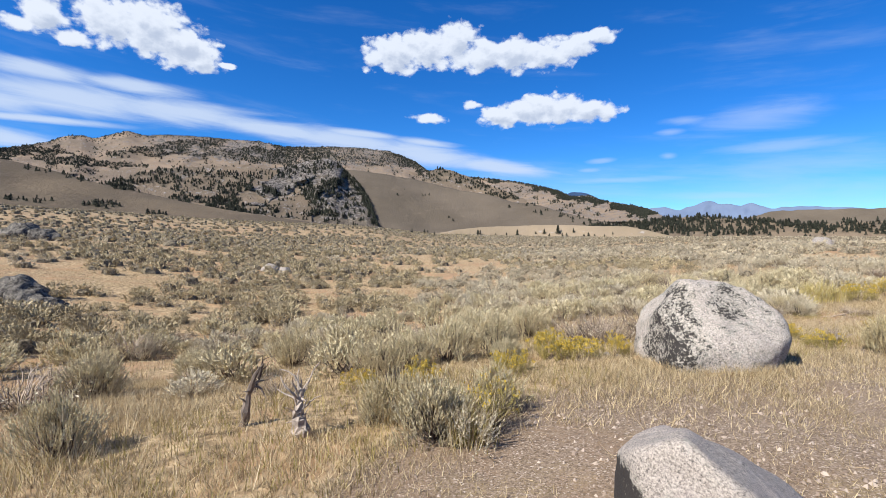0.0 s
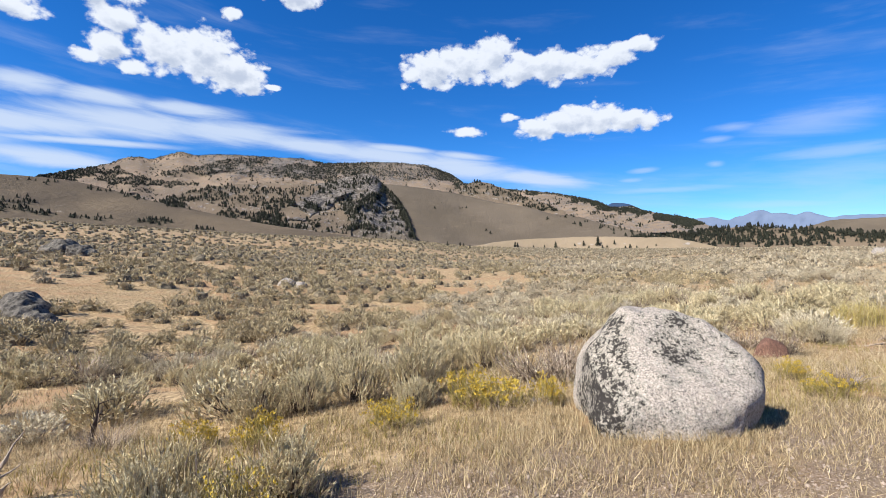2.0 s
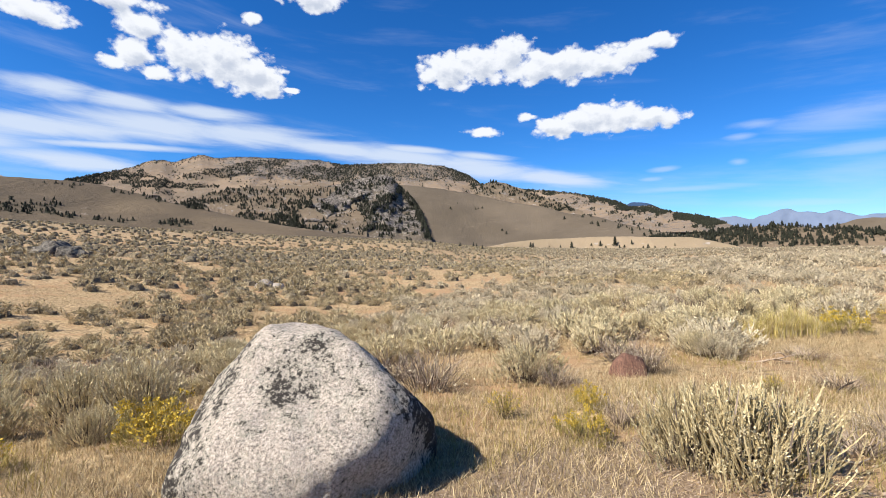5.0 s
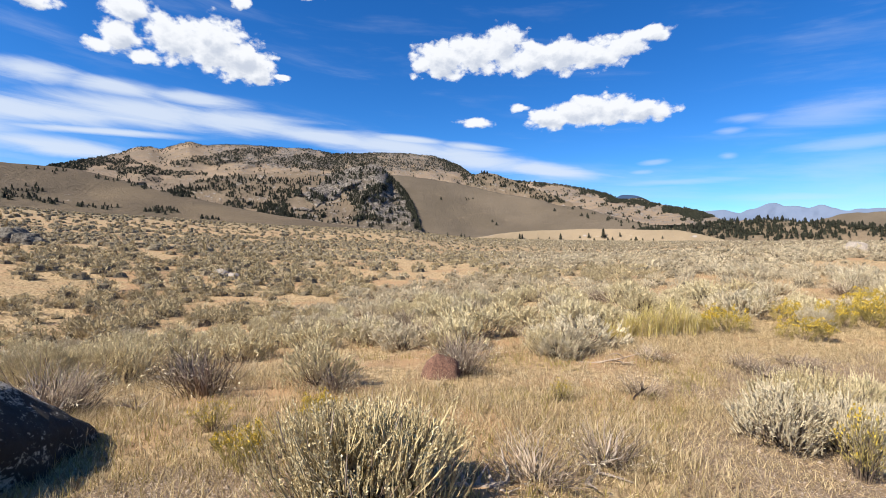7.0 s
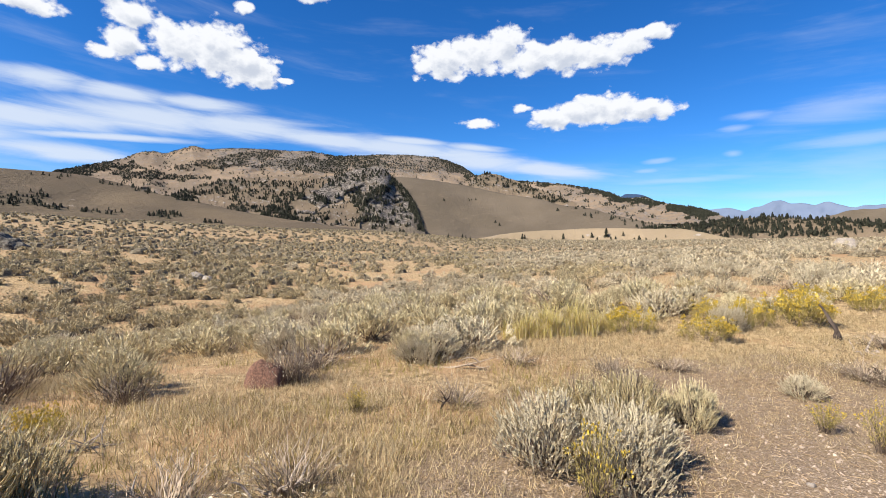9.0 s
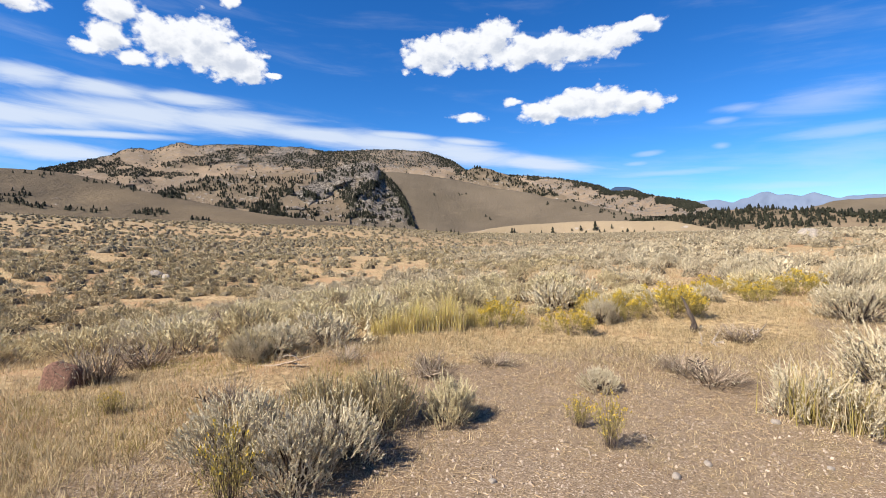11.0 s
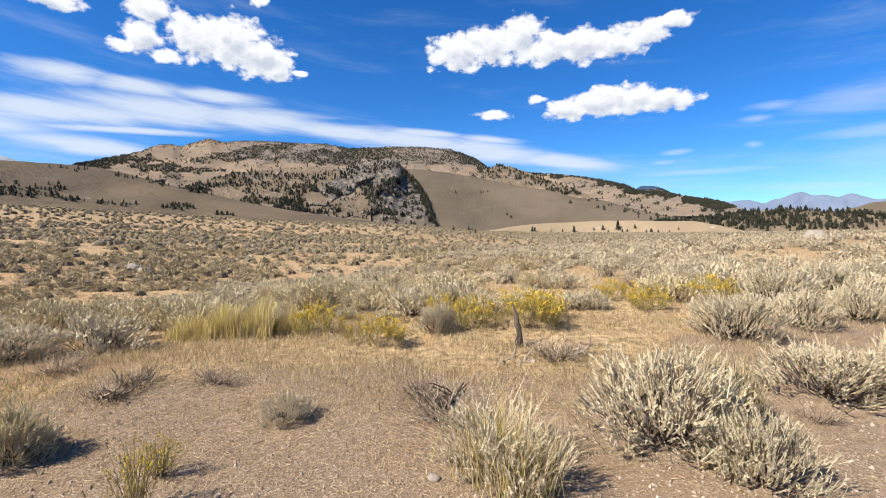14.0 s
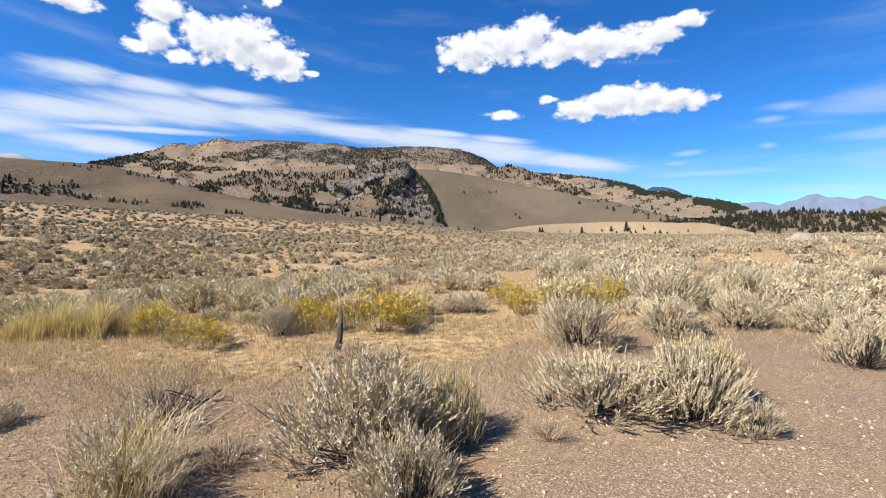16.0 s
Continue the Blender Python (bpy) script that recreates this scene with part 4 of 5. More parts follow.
def scrub(kind, seed, dense=1.0):
    """Meshes of one plant, about 1 wide: a list of (part, mesh, label)."""
    rng = np.random.default_rng(seed)
    k = lambda v: max(4, int(v * dense))  # noqa: E731
    made = []

    def put(name, vf, mat, label=""):
        made.append((name, mesh_from(name, vf[0], vf[1], M[mat]), label))

    if kind in ("sage", "grey"):
        leaf = "sage" if kind == "sage" else "sage_grey"
        few = dense < 0.5
        if few:
            sprig, branch = bush(rng, 44, 8, 0.66, 0.13, 0.7, 0.95, 0.30, 0.05)
            foliage = leaves(rng, sprig, 9, 0.0, 0.058, 0.19, 0.36, True)
        else:
            sprig, branch = bush(rng, 76, 9, 0.70, 0.135, 0.75, 0.95, 0.28, 0.05)
            foliage = leaves(rng, sprig, 20, 0.0, 0.034, 0.18, 0.36, True)
        put("stem", tubes(branch[:, ::2], rng.uniform(0.006, 0.012, len(branch)), 0.4), "stem", "dark twiggy stems")
        put("foliage", foliage, leaf, "small silvery leaves")
        put("sprig", tubes(sprig[:, ::3], rng.uniform(0.004, 0.0065, len(sprig)) * (1.5 if few else 1), 0.5), leaf, "felted silvery sprigs")
        bare, _ = bush(rng, 24, 2 if few else 5, 0.45, 0.20, 1.1, 0.5, 0.4, 0.06)
        put("twig", tubes(bare[:, ::3], rng.uniform(0.002, 0.004, len(bare)) * (1.6 if few else 1)), "old_wood", "fine bare twigs low in the shrub")
        if not few:
            tall, _ = bush(rng, 20, 3, 0.80, 0.24, 0.35, 1.3, 0.18, 0.05)
            put("shoot", wands(tall, rng.uniform(0.002, 0.0038, len(tall))), "seed", "pale feathery shoots")
    elif kind == "tall":
        sprig, branch = bush(rng, 84, 8, 0.92, 0.27, 0.5, 1.2, 0.22, 0.06)
        put("stem", tubes(branch, rng.uniform(0.005, 0.010, len(branch)), 0.4), "stem", "dark twiggy stems")
        put("foliage", leaves(rng, sprig[::2], 24, 0.0, 0.034, 0.17, 0.3), "sage", "small silvery leaves")
        put("shoot", leaves(rng, sprig[1::2], 26, 0.1, 0.034, 0.16, 0.26, True), "olive", "olive feathery shoots")
        put("sprig", tubes(sprig, rng.uniform(0.003, 0.006, len(sprig)), (0.5, 1.0, 1.0, 0.4)), "olive", "felted upright sprigs")
        dark, _ = bush(rng, 24, 1, 1.0, 0.30, 0.3, 1.5, 0.12, 0.05)
        put("seed_stalk", tubes(dark, rng.uniform(0.005, 0.008, len(dark)), (0.5, 1.0, 0.8, 0.3)), "old_wood", "dark dry seed stalks")
    elif kind == "dead":
        main = shoots(rng, k(70), 0.5, 1.1, (0.2, 1.0), steps=5, clump=0.2)
        main += rng.normal(0, 0.035, main.shape) * np.linspace(0, 1, 6)[None, :, None]
        put("stem", tubes(main, rng.uniform(0.006, 0.014, len(main))), "dead", "grey bare branches")
        fine = shoots(rng, k(90), 0.46, 1.15, (0.3, 1.0), steps=4, clump=0.35)
        fine += rng.normal(0, 0.03, fine.shape) * np.linspace(0, 1, 5)[None, :, None]
        put("twig", tubes(fine, rng.uniform(0.0025, 0.005, len(fine))), "stem", "fine dark twigs")
        put("foliage", leaves(rng, fine[::3], 6, 0.5, 0.04, 0.16), "sage_grey", "few grey leaves")
    elif kind == "rabbit":
        sprig, branch = bush(rng, 34, 6, 0.50, 0.20, 0.7, 0.9, 0.22, 0.04)
        put("stem", tubes(branch, rng.uniform(0.003, 0.006, len(branch))), "stem", "thin stems")
        put("foliage", leaves(rng, sprig, 16, 0.0, 0.055, 0.10, 0.35), "rabbit", "thin green leaves")
        crown = sprig[sprig[:, -1, 2] > 0.30]
        put("flower_head", clusters(rng, crown[::2, -1], 16, 0.030, 0.028), "flower", "yellow flower heads")
    elif kind == "sparse":
        main = shoots(rng, k(60), 0.62, 0.8, (0.0, 0.8), clump=0.2)
        put("stem", tubes(main, rng.uniform(0.003, 0.006, len(main))), "stem", "thin stems")
        put("foliage", leaves(rng, main, 18, 0.2, 0.055, 0.1), "rabbit", "thin green leaves")
        put("flower_head", clusters(rng, main[::2, -1], 6, 0.026, 0.025), "flower", "faded yellow flower heads")
    elif kind == "fountain":
        base = rng.normal(0, 0.15, (k(200), 3)) * np.array([1, 1, 0])
        put("blade", blades(rng, base, 0.60, 0.0045, 1.15), "seed", "arching straw-coloured blades")
        base = rng.normal(0, 0.15, (k(160), 3)) * np.array([1, 1, 0])
        put("green_blade", blades(rng, base, 0.55, 0.005, 0.9), "rabbit", "green blades")
        sprig, branch = bush(rng, 30, 7, 0.50, 0.15, 0.95, 0.8, 0.32, 0.04)
        put("stem", tubes(branch, rng.uniform(0.004, 0.008, len(branch))), "stem", "dark twiggy stems")
        put("foliage", leaves(rng, sprig, 24, 0.0, 0.034, 0.16, 0.4, True), "sage_grey", "small silvery leaves")
    elif kind == "bunch":
        a, f = rng.uniform(0, 2 * np.pi, 22), np.sqrt(rng.uniform(0, 1, 22))
        mid = np.stack([np.cos(a) * f * 0.42, np.sin(a) * f * 0.3, 0 * a], -1)
        base = np.repeat(mid, k(52), 0) + rng.normal(0, 0.045, (22 * k(52), 3)) * np.array([1, 1, 0])
        tall = np.repeat(0.40 * (1 - 0.3 * f**2) * rng.uniform(0.45, 1.15, 22), k(52))
        put("blade", blades(rng, base, tall, 0.0040, 0.9, 0.8), "bunch", "yellow-green blades")
        put("dry_blade", blades(rng, base[::2], tall[::2] * 0.95, 0.0034, 1.0), "seed", "dry straw blades")
    return made


KINDS = {}
for kind_name, count, dense in (("sage", 3, 1.0), ("grey", 3, 1.0), ("tall", 2, 1.2), ("dead", 3, 1.0), ("rabbit", 3, 1.0), ("sparse", 2, 1.0), ("fountain", 2, 1.0), ("bunch", 2, 1.0)):
    KINDS[kind_name] = [scrub(kind_name, 100 + 7 * i + sum(map(ord, kind_name)), dense) for i in range(count)]
KINDS["sage_small"] = [scrub("sage", 300 + i, 0.6) for i in range(3)]
KINDS["grey_small"] = [scrub("grey", 320 + i, 0.6) for i in range(3)]
KINDS["field"] = [scrub("sage", 400 + i, 0.36) for i in range(5)] + [scrub("grey", 420 + i, 0.36) for i in range(2)]
NAMES = {"sage": ("sagebrush", "silvery green sagebrush with dry seed stalks", "shrub"), "grey": ("sagebrush", "pale grey sagebrush with bleached tips", "shrub"),
         "tall": ("sagebrush", "upright sagebrush with tall straw-coloured stalks", "shrub"), "dead": ("dead_brush", "dead grey brush of bare tangled twigs", "dead shrub"),
         "rabbit": ("rabbitbrush", "low rabbitbrush in yellow autumn flower", "shrub"), "sparse": ("rabbitbrush", "thin faded rabbitbrush growing from gravel", "shrub"),
         "fountain": ("brush_clump", "sagebrush clump with arching straw-coloured blades", "shrub"), "bunch": ("bunchgrass", "tall yellow-green bunchgrass clump", "grass clump"),
         "field": ("sagebrush", "grey-green sagebrush in dry grass", "shrub")}
HEIGHT = {"sage": 0.80, "grey": 0.78, "tall": 1.2, "dead": 0.48, "rabbit": 0.52, "sparse": 0.6, "fountain": 0.6, "bunch": 0.46, "field": 0.72}
PLANTED = []
plant_rng = random.Random(5)


def plant(kind, x, y, w, h, group=""):
    name, label, category = NAMES[kind]
    ob = new(name)
    ob.empty_display_size = 0.1
    spin = plant_rng.uniform(0, 360) if kind != "bunch" else plant_rng.uniform(-15, 15)
    ob.matrix_world = pose(x, y, float(ground(x, y)) - 0.015, 0, 0, spin) @ Matrix.Diagonal((w, w, h / HEIGHT[kind], 1))
    tagged(ob, label, category, group or "low shrubs of the steppe")
    pick = kind + "_small" if kind in ("sage", "grey") and w < 0.7 else kind
    for piece, me, text in plant_rng.choice(KINDS[pick]):
        tagged(part(piece, me, ob, text), kind="stuff")
    PLANTED.append((x, y, w))
    return ob


# ---- the shrubs beside the track, one by one: x, y, width, height ----
SHRUBS = {
    "sage": [(-3.26, 3.45, 0.56, 0.58), (-0.86, 4.1, 0.38, 0.28), (0.15, 4.3, 0.6, 0.45), (-0.30, 3.62, 0.62, 0.55), (-1.34, 6.6, 0.8, 0.58), (-0.4, 7.5, 0.9, 0.78), (0.35, 7.6, 0.85, 0.74), (0.07, 9.9, 1.1, 0.85),
             (0.47, 6.85, 0.55, 0.42), (-0.95, 7.0, 0.72, 0.58), (-3.4, 8.7, 0.95, 0.75), (4.6, 9.7, 0.9, 0.62), (1.2, 10.2, 0.9, 0.8), (0.4, 10.5, 0.8, 0.75), (11.0, 10.0, 0.56, 0.5), (7.6, 12.0, 0.7, 0.5),
             (-5.2, 6.0, 0.8, 0.6), (-6.4, 7.4, 0.9, 0.6), (-4.5, 7.4, 0.7, 0.5)],
    "grey": [(7.82, 12.3, 1.25, 0.52), (16.30, 11.75, 1.4, 0.92), (18.40, 13.15, 1.35, 0.66), (19.3, 13.2, 1.0, 0.8), (18.38, 15.75, 1.3, 0.85), (20.6, 19.5, 1.9, 1.05), (22.2, 15.6, 1.1, 0.85),
             (25.8, 23.3, 1.4, 0.8), (23.2, 22.1, 1.3, 0.85), (13.37, 15.2, 0.72, 0.6), (19.85, 13.0, 0.5, 0.34), (7.75, 11.75, 0.6, 0.45), (10.95, 10.15, 0.5, 0.26), (20.0, 17.0, 1.2, 0.7), (12.7, 11.3, 0.5, 0.3),
             (10.15, 9.0, 0.8, 0.52), (9.5, 8.75, 0.85, 0.6), (10.05, 8.6, 0.75, 0.54), (16.9, 11.2, 0.8, 0.6), (21.5, 18.0, 1.2, 0.8), (19.0, 21.5, 1.1, 0.7), (16.5, 12.0, 0.7, 0.7), (19.9, 24.4, 1.3, 0.8), (22.4, 27.9, 1.6, 0.9), (19.4, 31.0, 1.5, 0.85), (30.2, 29.6, 1.8, 1.0), (22.9, 17.9, 1.2, 0.7), (22.9, 21.9, 1.6, 0.9), (26.5, 26.5, 1.5, 0.8)],
    "tall": [(6.2, 6.72, 1.05, 0.76), (5.9, 6.9, 0.75, 0.68), (6.45, 6.95, 0.7, 0.66), (19.5, 13.6, 0.8, 0.95), (17.0, 12.2, 0.6, 0.8), (-0.75, 4.3, 0.72, 0.52), (-0.35, 3.95, 0.6, 0.5), (10.35, 9.75, 0.75, 0.62), (9.9, 9.5, 0.7, 0.62)],
    "dead": [(2.15, 8.3, 1.05, 0.5), (2.6, 9.9, 0.85, 0.6), (5.48, 7.65, 0.36, 0.36), (8.6, 10.0, 0.55, 0.3), (7.25, 7.3, 0.68, 0.32), (6.36, 10.6, 0.7, 0.62), (6.28, 10.42, 0.45, 0.56), (2.35, 8.1, 0.8, 0.52), (1.85, 8.45, 0.95, 0.56), (3.3, 9.2, 1.0, 0.7), (10.5, 11.7, 0.6, 0.3),
             (14.2, 11.85, 0.9, 0.3), (7.8, 7.75, 0.6, 0.34), (10.6, 11.3, 0.6, 0.28), (11.35, 12.0, 0.58, 0.26), (13.9, 12.2, 0.65, 0.34), (15.4, 13.95, 0.9, 0.34), (17.9, 12.4, 0.4, 0.2), (-2.4, 5.6, 0.5, 0.3), (9.2, 11.9, 0.7, 0.25),
             (5.0, 9.3, 0.5, 0.4), (15.3, 11.3, 0.5, 0.3)],
    "rabbit": [(-0.64, 5.4, 0.42, 0.3), (0.46, 5.85, 0.52, 0.3), (1.42, 6.7, 0.72, 0.34), (2.0, 6.75, 0.36, 0.32), (-1.4, 5.5, 0.4, 0.24), (5.1, 7.2, 0.42, 0.26), (5.25, 8.2, 0.36, 0.26), (12.6, 14.2, 0.85, 0.42),
               (13.9, 15.6, 0.75, 0.55), (14.9, 15.9, 1.2, 0.62), (16.95, 19.2, 0.9, 0.5), (17.5, 17.8, 0.85, 0.48), (19.1, 19.1, 1.15, 0.65), (15.3, 16.5, 0.8, 0.55), (1.1, 6.9, 0.6, 0.4), (13.3, 16.0, 0.7, 0.5), (11.4, 14.6, 0.8, 0.5)],
    "sparse": [(7.6, 9.5, 0.32, 0.28), (12.5, 9.7, 0.44, 0.5), (12.3, 10.15, 0.42, 0.34), (0.15, 3.75, 0.55, 0.48), (9.8, 8.15, 0.5, 0.55), (4.4, 7.8, 0.5, 0.3)],
    "fountain": [(14.80, 10.85, 1.05, 0.66), (15.05, 10.6, 0.8, 0.55), (16.75, 11.35, 0.8, 0.5), (-0.05, 3.55, 0.6, 0.42)],
    "bunch": [(9.3, 14.05, 0.9, 0.6), (9.75, 14.25, 1.1, 0.86), (10.3, 14.5, 1.2, 0.95), (10.75, 14.8, 0.9, 0.7)],
}
for kind_name, rows in SHRUBS.items():
    for x, y, w, h in rows:
        plant(kind_name, x, y, w, h)


# ---- dead wood ----
def branch_mesh(name, rng, lines, mat):
    """Crooked limbs: each line (points, start thickness) as a six-sided tapering tube."""
    verts, faces, n = [], [], 0
    for pts, thick in lines:
        k = len(pts)
        for i, p in enumerate(pts):
            along = Vector(pts[min(i + 1, k - 1)]) - Vector(pts[max(i - 1, 0)])
            q = along.to_track_quat("Z", "Y")
            r = thick * (1 - 0.8 * i / (k - 1)) * rng.uniform(0.82, 1.15)
            for j in range(6):
                a = j * math.pi / 3
                k2 = r * rng.uniform(0.85, 1.12)
                verts.append(Vector(p) + q @ Vector((math.cos(a) * k2, math.sin(a) * k2 * 0.8, 0)))
        for i in range(k - 1):
            for j in range(6):
                faces.append((n + i * 6 + j, n + i * 6 + (j + 1) % 6, n + (i + 1) * 6 + (j + 1) % 6, n + (i + 1) * 6 + j))
        n += k * 6
    return mesh_from(name, np.array(verts), np.array(faces), mat)


def limb(rng, start, way, length, steps=7, crook=0.35):
    p, d, out = Vector(start), Vector(way).normalized(), [tuple(start)]
    for _ in range(steps):
        d = (d + Vector([rng.uniform(-crook, crook) for _ in range(3)])).normalized()
        p = p + d * (length / steps)
        out.append(tuple(p))
    return out


def snag(x, y, tall, label, seed, lying=False, mat="dead", twigs=6, spread=1.0, stout=0.035, lean=(0.18, 0.0), reach=(0.25, 0.6), fine=0.45):
    """A dead trunk with crooked limbs, standing or fallen."""
    rng = random.Random(seed)
    ob = thing("dead_wood", x, y, float(ground(x, y)) - 0.01, label, "dead wood", "weathered dead wood", rng.uniform(0, 360) if lying else 0)
    way = (1, 0.1, 0.08) if lying else (lean[0], lean[1], 1)
    trunk = limb(rng, (0, 0, 0.0), way, tall, 8, 0.16 if lying else 0.26)
    part("trunk", branch_mesh("trunk", rng, [(trunk, stout * tall**0.5)], M[mat]), ob)
    for i in range(twigs):
        at = trunk[rng.randrange(1, 8)] if not lying else trunk[rng.randrange(0, 8)]
        side = (rng.uniform(-1, 1) * spread, rng.uniform(-1, 1) * spread, rng.uniform(0.1, 0.9))
        line = limb(rng, at, side, tall * rng.uniform(*reach), 6, 0.4)
        line = [(p[0], p[1], max(p[2], 0.015)) for p in line]
        part("branch", branch_mesh("branch", rng, [(line, fine * stout * tall**0.5)], M[mat]), ob)
    return ob


snag(14.85, 14.35, 0.74, "dark upright dead snag with a forked top", 3, mat="char", twigs=2, spread=0.4, stout=0.075, lean=(0.15, 0.1), reach=(0.12, 0.2))
snag(-1.45, 3.85, 0.42, "silvery twisted dead sagebrush trunk", 41, mat="silver", twigs=22, spread=0.35, stout=0.15, lean=(-0.2, 0.0), reach=(0.3, 0.8), fine=0.16)
snag(-2.1, 4.1, 0.62, "dark crooked dead sagebrush stem", 6, mat="old_wood", twigs=6, spread=0.4, stout=0.07, lean=(0.12, 0), reach=(0.15, 0.35), fine=0.3)
snag(-2.8, 5.8, 0.5, "twisted dark dead sagebrush trunk", 8, mat="char", twigs=9, spread=0.6, stout=0.05, reach=(0.2, 0.45), fine=0.25)
snag(8.45, 9.75, 0.30, "small dark broken dead trunk", 9, mat="char", twigs=7, spread=0.9)
snag(15.1, 13.75, 0.75, "fallen silvery tangle of dead limbs", 12, True, mat="silver", twigs=12, stout=0.055)
snag(15.55, 13.9, 0.6, "fallen silvery tangle of dead limbs", 14, True, mat="silver", twigs=10, stout=0.05)
snag(8.0, 11.5, 0.95, "long dead branch lying in dry grass", 15, True, twigs=2)
snag(7.05, 7.2, 0.55, "bleached fallen limbs on dry grass", 17, True, mat="silver", twigs=9, stout=0.055)
snag(7.6, 7.35, 0.5, "bleached fallen limbs on dry grass", 18, True, mat="silver", twigs=7, stout=0.05)
snag(-0.45, 5.1, 0.6, "bleached fallen limbs on dry grass", 19, True, twigs=6)
snag(14.1, 11.9, 0.7, "dark fallen limbs beside the gravel", 21, True, mat="char", twigs=8, stout=0.06)
snag(10.4, 11.3, 0.55, "weathered fallen limbs in dry grass", 22, True, twigs=7)
snag(13.85, 12.3, 0.6, "weathered fallen limbs in dry grass", 23, True, twigs=8)
snag(9.3, 7.1, 0.28, "small dead twig on bare soil", 24, True, twigs=4)
snag(12.3, 9.6, 0.45, "bent dead stick at a thin shrub", 25, True, twigs=2)
snag(3.1, 8.6, 0.6, "pale dead limbs under grey brush", 26, True, twigs=7)
snag(2.35, 7.75, 0.7, "silvery dead limbs spilling from dead brush", 31, True, mat="silver", twigs=9, stout=0.05)
snag(1.75, 7.7, 0.5, "silvery dead limbs spilling from dead brush", 32, True, mat="silver", twigs=7, stout=0.045)
snag(6.0, 8.1, 0.5, "pale arching dead limbs in dry grass", 33, True, mat="silver", twigs=18, spread=0.6, stout=0.04, reach=(0.3, 0.6), fine=0.3)
snag(5.55, 7.7, 0.45, "pale dead limbs under grey brush", 27, True, twigs=10, stout=0.04, fine=0.3)


# ---- the sagebrush steppe beyond ----
field_rng = np.random.default_rng(77)
FIELD_EDGE = ([-30, -6, -3, 0, 3, 8, 12, 16, 20, 26, 40], [2, 4.6, 5.6, 7.4, 9.6, 12.6, 15.2, 17.0, 18.0, 20.0, 26])


def in_view(x, y, margin=0.0):
    """Whether a spot lies in the wide wedge that the track looks out over."""
    left = (x + 1.0) > -(y + 1.5) * 1.55 - margin
    right = (x - 18.5) < (y - 4.0) * 0.82 + margin
    return left & right


def thick(x, y):
    """How thickly brush grows: 0 on bare soil, 1 in closed scrub."""
    n = fractal(x, y, 7.0, 4, 61) + 0.25 * (fractal(x, y, 40.0, 2, 65) - 0.5)
    return smooth(n, 0.38, 0.54)


def scatter(lo, hi, spacing, keep=1.0):
    """Spots of a jittered lattice with a hub distance between lo and hi, thinned by how brush grows."""
    n = int(2 * hi / spacing) + 2
    i, j = np.meshgrid(np.arange(-n // 2, n // 2 + 1), np.arange(0, n // 2 + 1))
    x = HUB[0] + (i.ravel() + field_rng.uniform(-0.46, 0.46, i.size)) * spacing
    y = HUB[1] + (j.ravel() + field_rng.uniform(-0.46, 0.46, i.size)) * spacing
    r = np.hypot(x - HUB[0], y - HUB[1])
    ok = (r >= lo) & (r < hi) & in_view(x, y, 1.0) & (y > np.interp(x, *FIELD_EDGE))
    ok &= field_rng.uniform(0, 1, x.size) < keep * (0.22 + 0.78 * thick(x, y))
    return x[ok], y[ok]


xs, ys = scatter(0, 26, 1.08, 0.98)
taken = np.array(PLANTED)
rocks_at = np.array([[3.0, 6.35, 1.3], [6.1, 10.35, 0.6]] + [[x, y, s] for x, y, s, _ in DARK_ROCKS + PALE_ROCKS])
count = 0
for x, y in sorted(zip(xs, ys), key=lambda q: math.hypot(q[0] - HUB[0], q[1] - HUB[1])):
    if (np.hypot(taken[:, 0] - x, taken[:, 1] - y) < 0.35 + taken[:, 2] * 0.4).any() or (np.hypot(rocks_at[:, 0] - x, rocks_at[:, 1] - y) < rocks_at[:, 2]).any():
        continue
    w = field_rng.uniform(0.65, 1.4)
    plant("field" if count % 9 else "dead", float(x), float(y), w, w * field_rng.uniform(0.42, 0.62), "sagebrush of the steppe")
    count += 1
    if count > 225:
        break
LAST_R = math.hypot(x - HUB[0], y - HUB[1])


def spikes(rng, n, length, wide, per=9):
    """Leafy top of a shrub seen from afar: clumps of sprays on its mound, one triangle a spray, with gaps between the clumps."""
    sprig, _ = bush(rng, max(2, n // per), per, 0.50, length, 0.9, 0.8, 0.45, 0.05)
    p, d = sprig[:, 0], sprig[:, -1] - sprig[:, 0]
    face = np.stack([p[:, 0], p[:, 1], np.full(len(p), 0.08)], -1)
    face /= np.linalg.norm(face, axis=1, keepdims=True)
    side = np.cross(d, face + rng.normal(0, 0.4, p.shape))
    side /= np.linalg.norm(side, axis=1, keepdims=True)
    w = wide * rng.uniform(0.7, 1.3, (len(p), 1))
    return np.stack([p - side * w, p + side * w, p + d], 1).reshape(-1, 3)


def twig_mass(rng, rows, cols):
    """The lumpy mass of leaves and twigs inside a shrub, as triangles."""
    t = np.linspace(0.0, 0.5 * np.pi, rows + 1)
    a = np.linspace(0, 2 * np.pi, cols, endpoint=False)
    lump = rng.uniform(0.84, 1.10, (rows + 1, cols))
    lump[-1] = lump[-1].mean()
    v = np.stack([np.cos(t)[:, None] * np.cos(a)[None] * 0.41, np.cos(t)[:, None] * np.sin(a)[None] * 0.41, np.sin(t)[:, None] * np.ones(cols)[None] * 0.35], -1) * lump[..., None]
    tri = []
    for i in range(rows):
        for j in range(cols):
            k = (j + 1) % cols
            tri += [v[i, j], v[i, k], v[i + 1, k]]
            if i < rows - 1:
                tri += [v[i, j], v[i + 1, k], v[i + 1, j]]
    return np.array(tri)


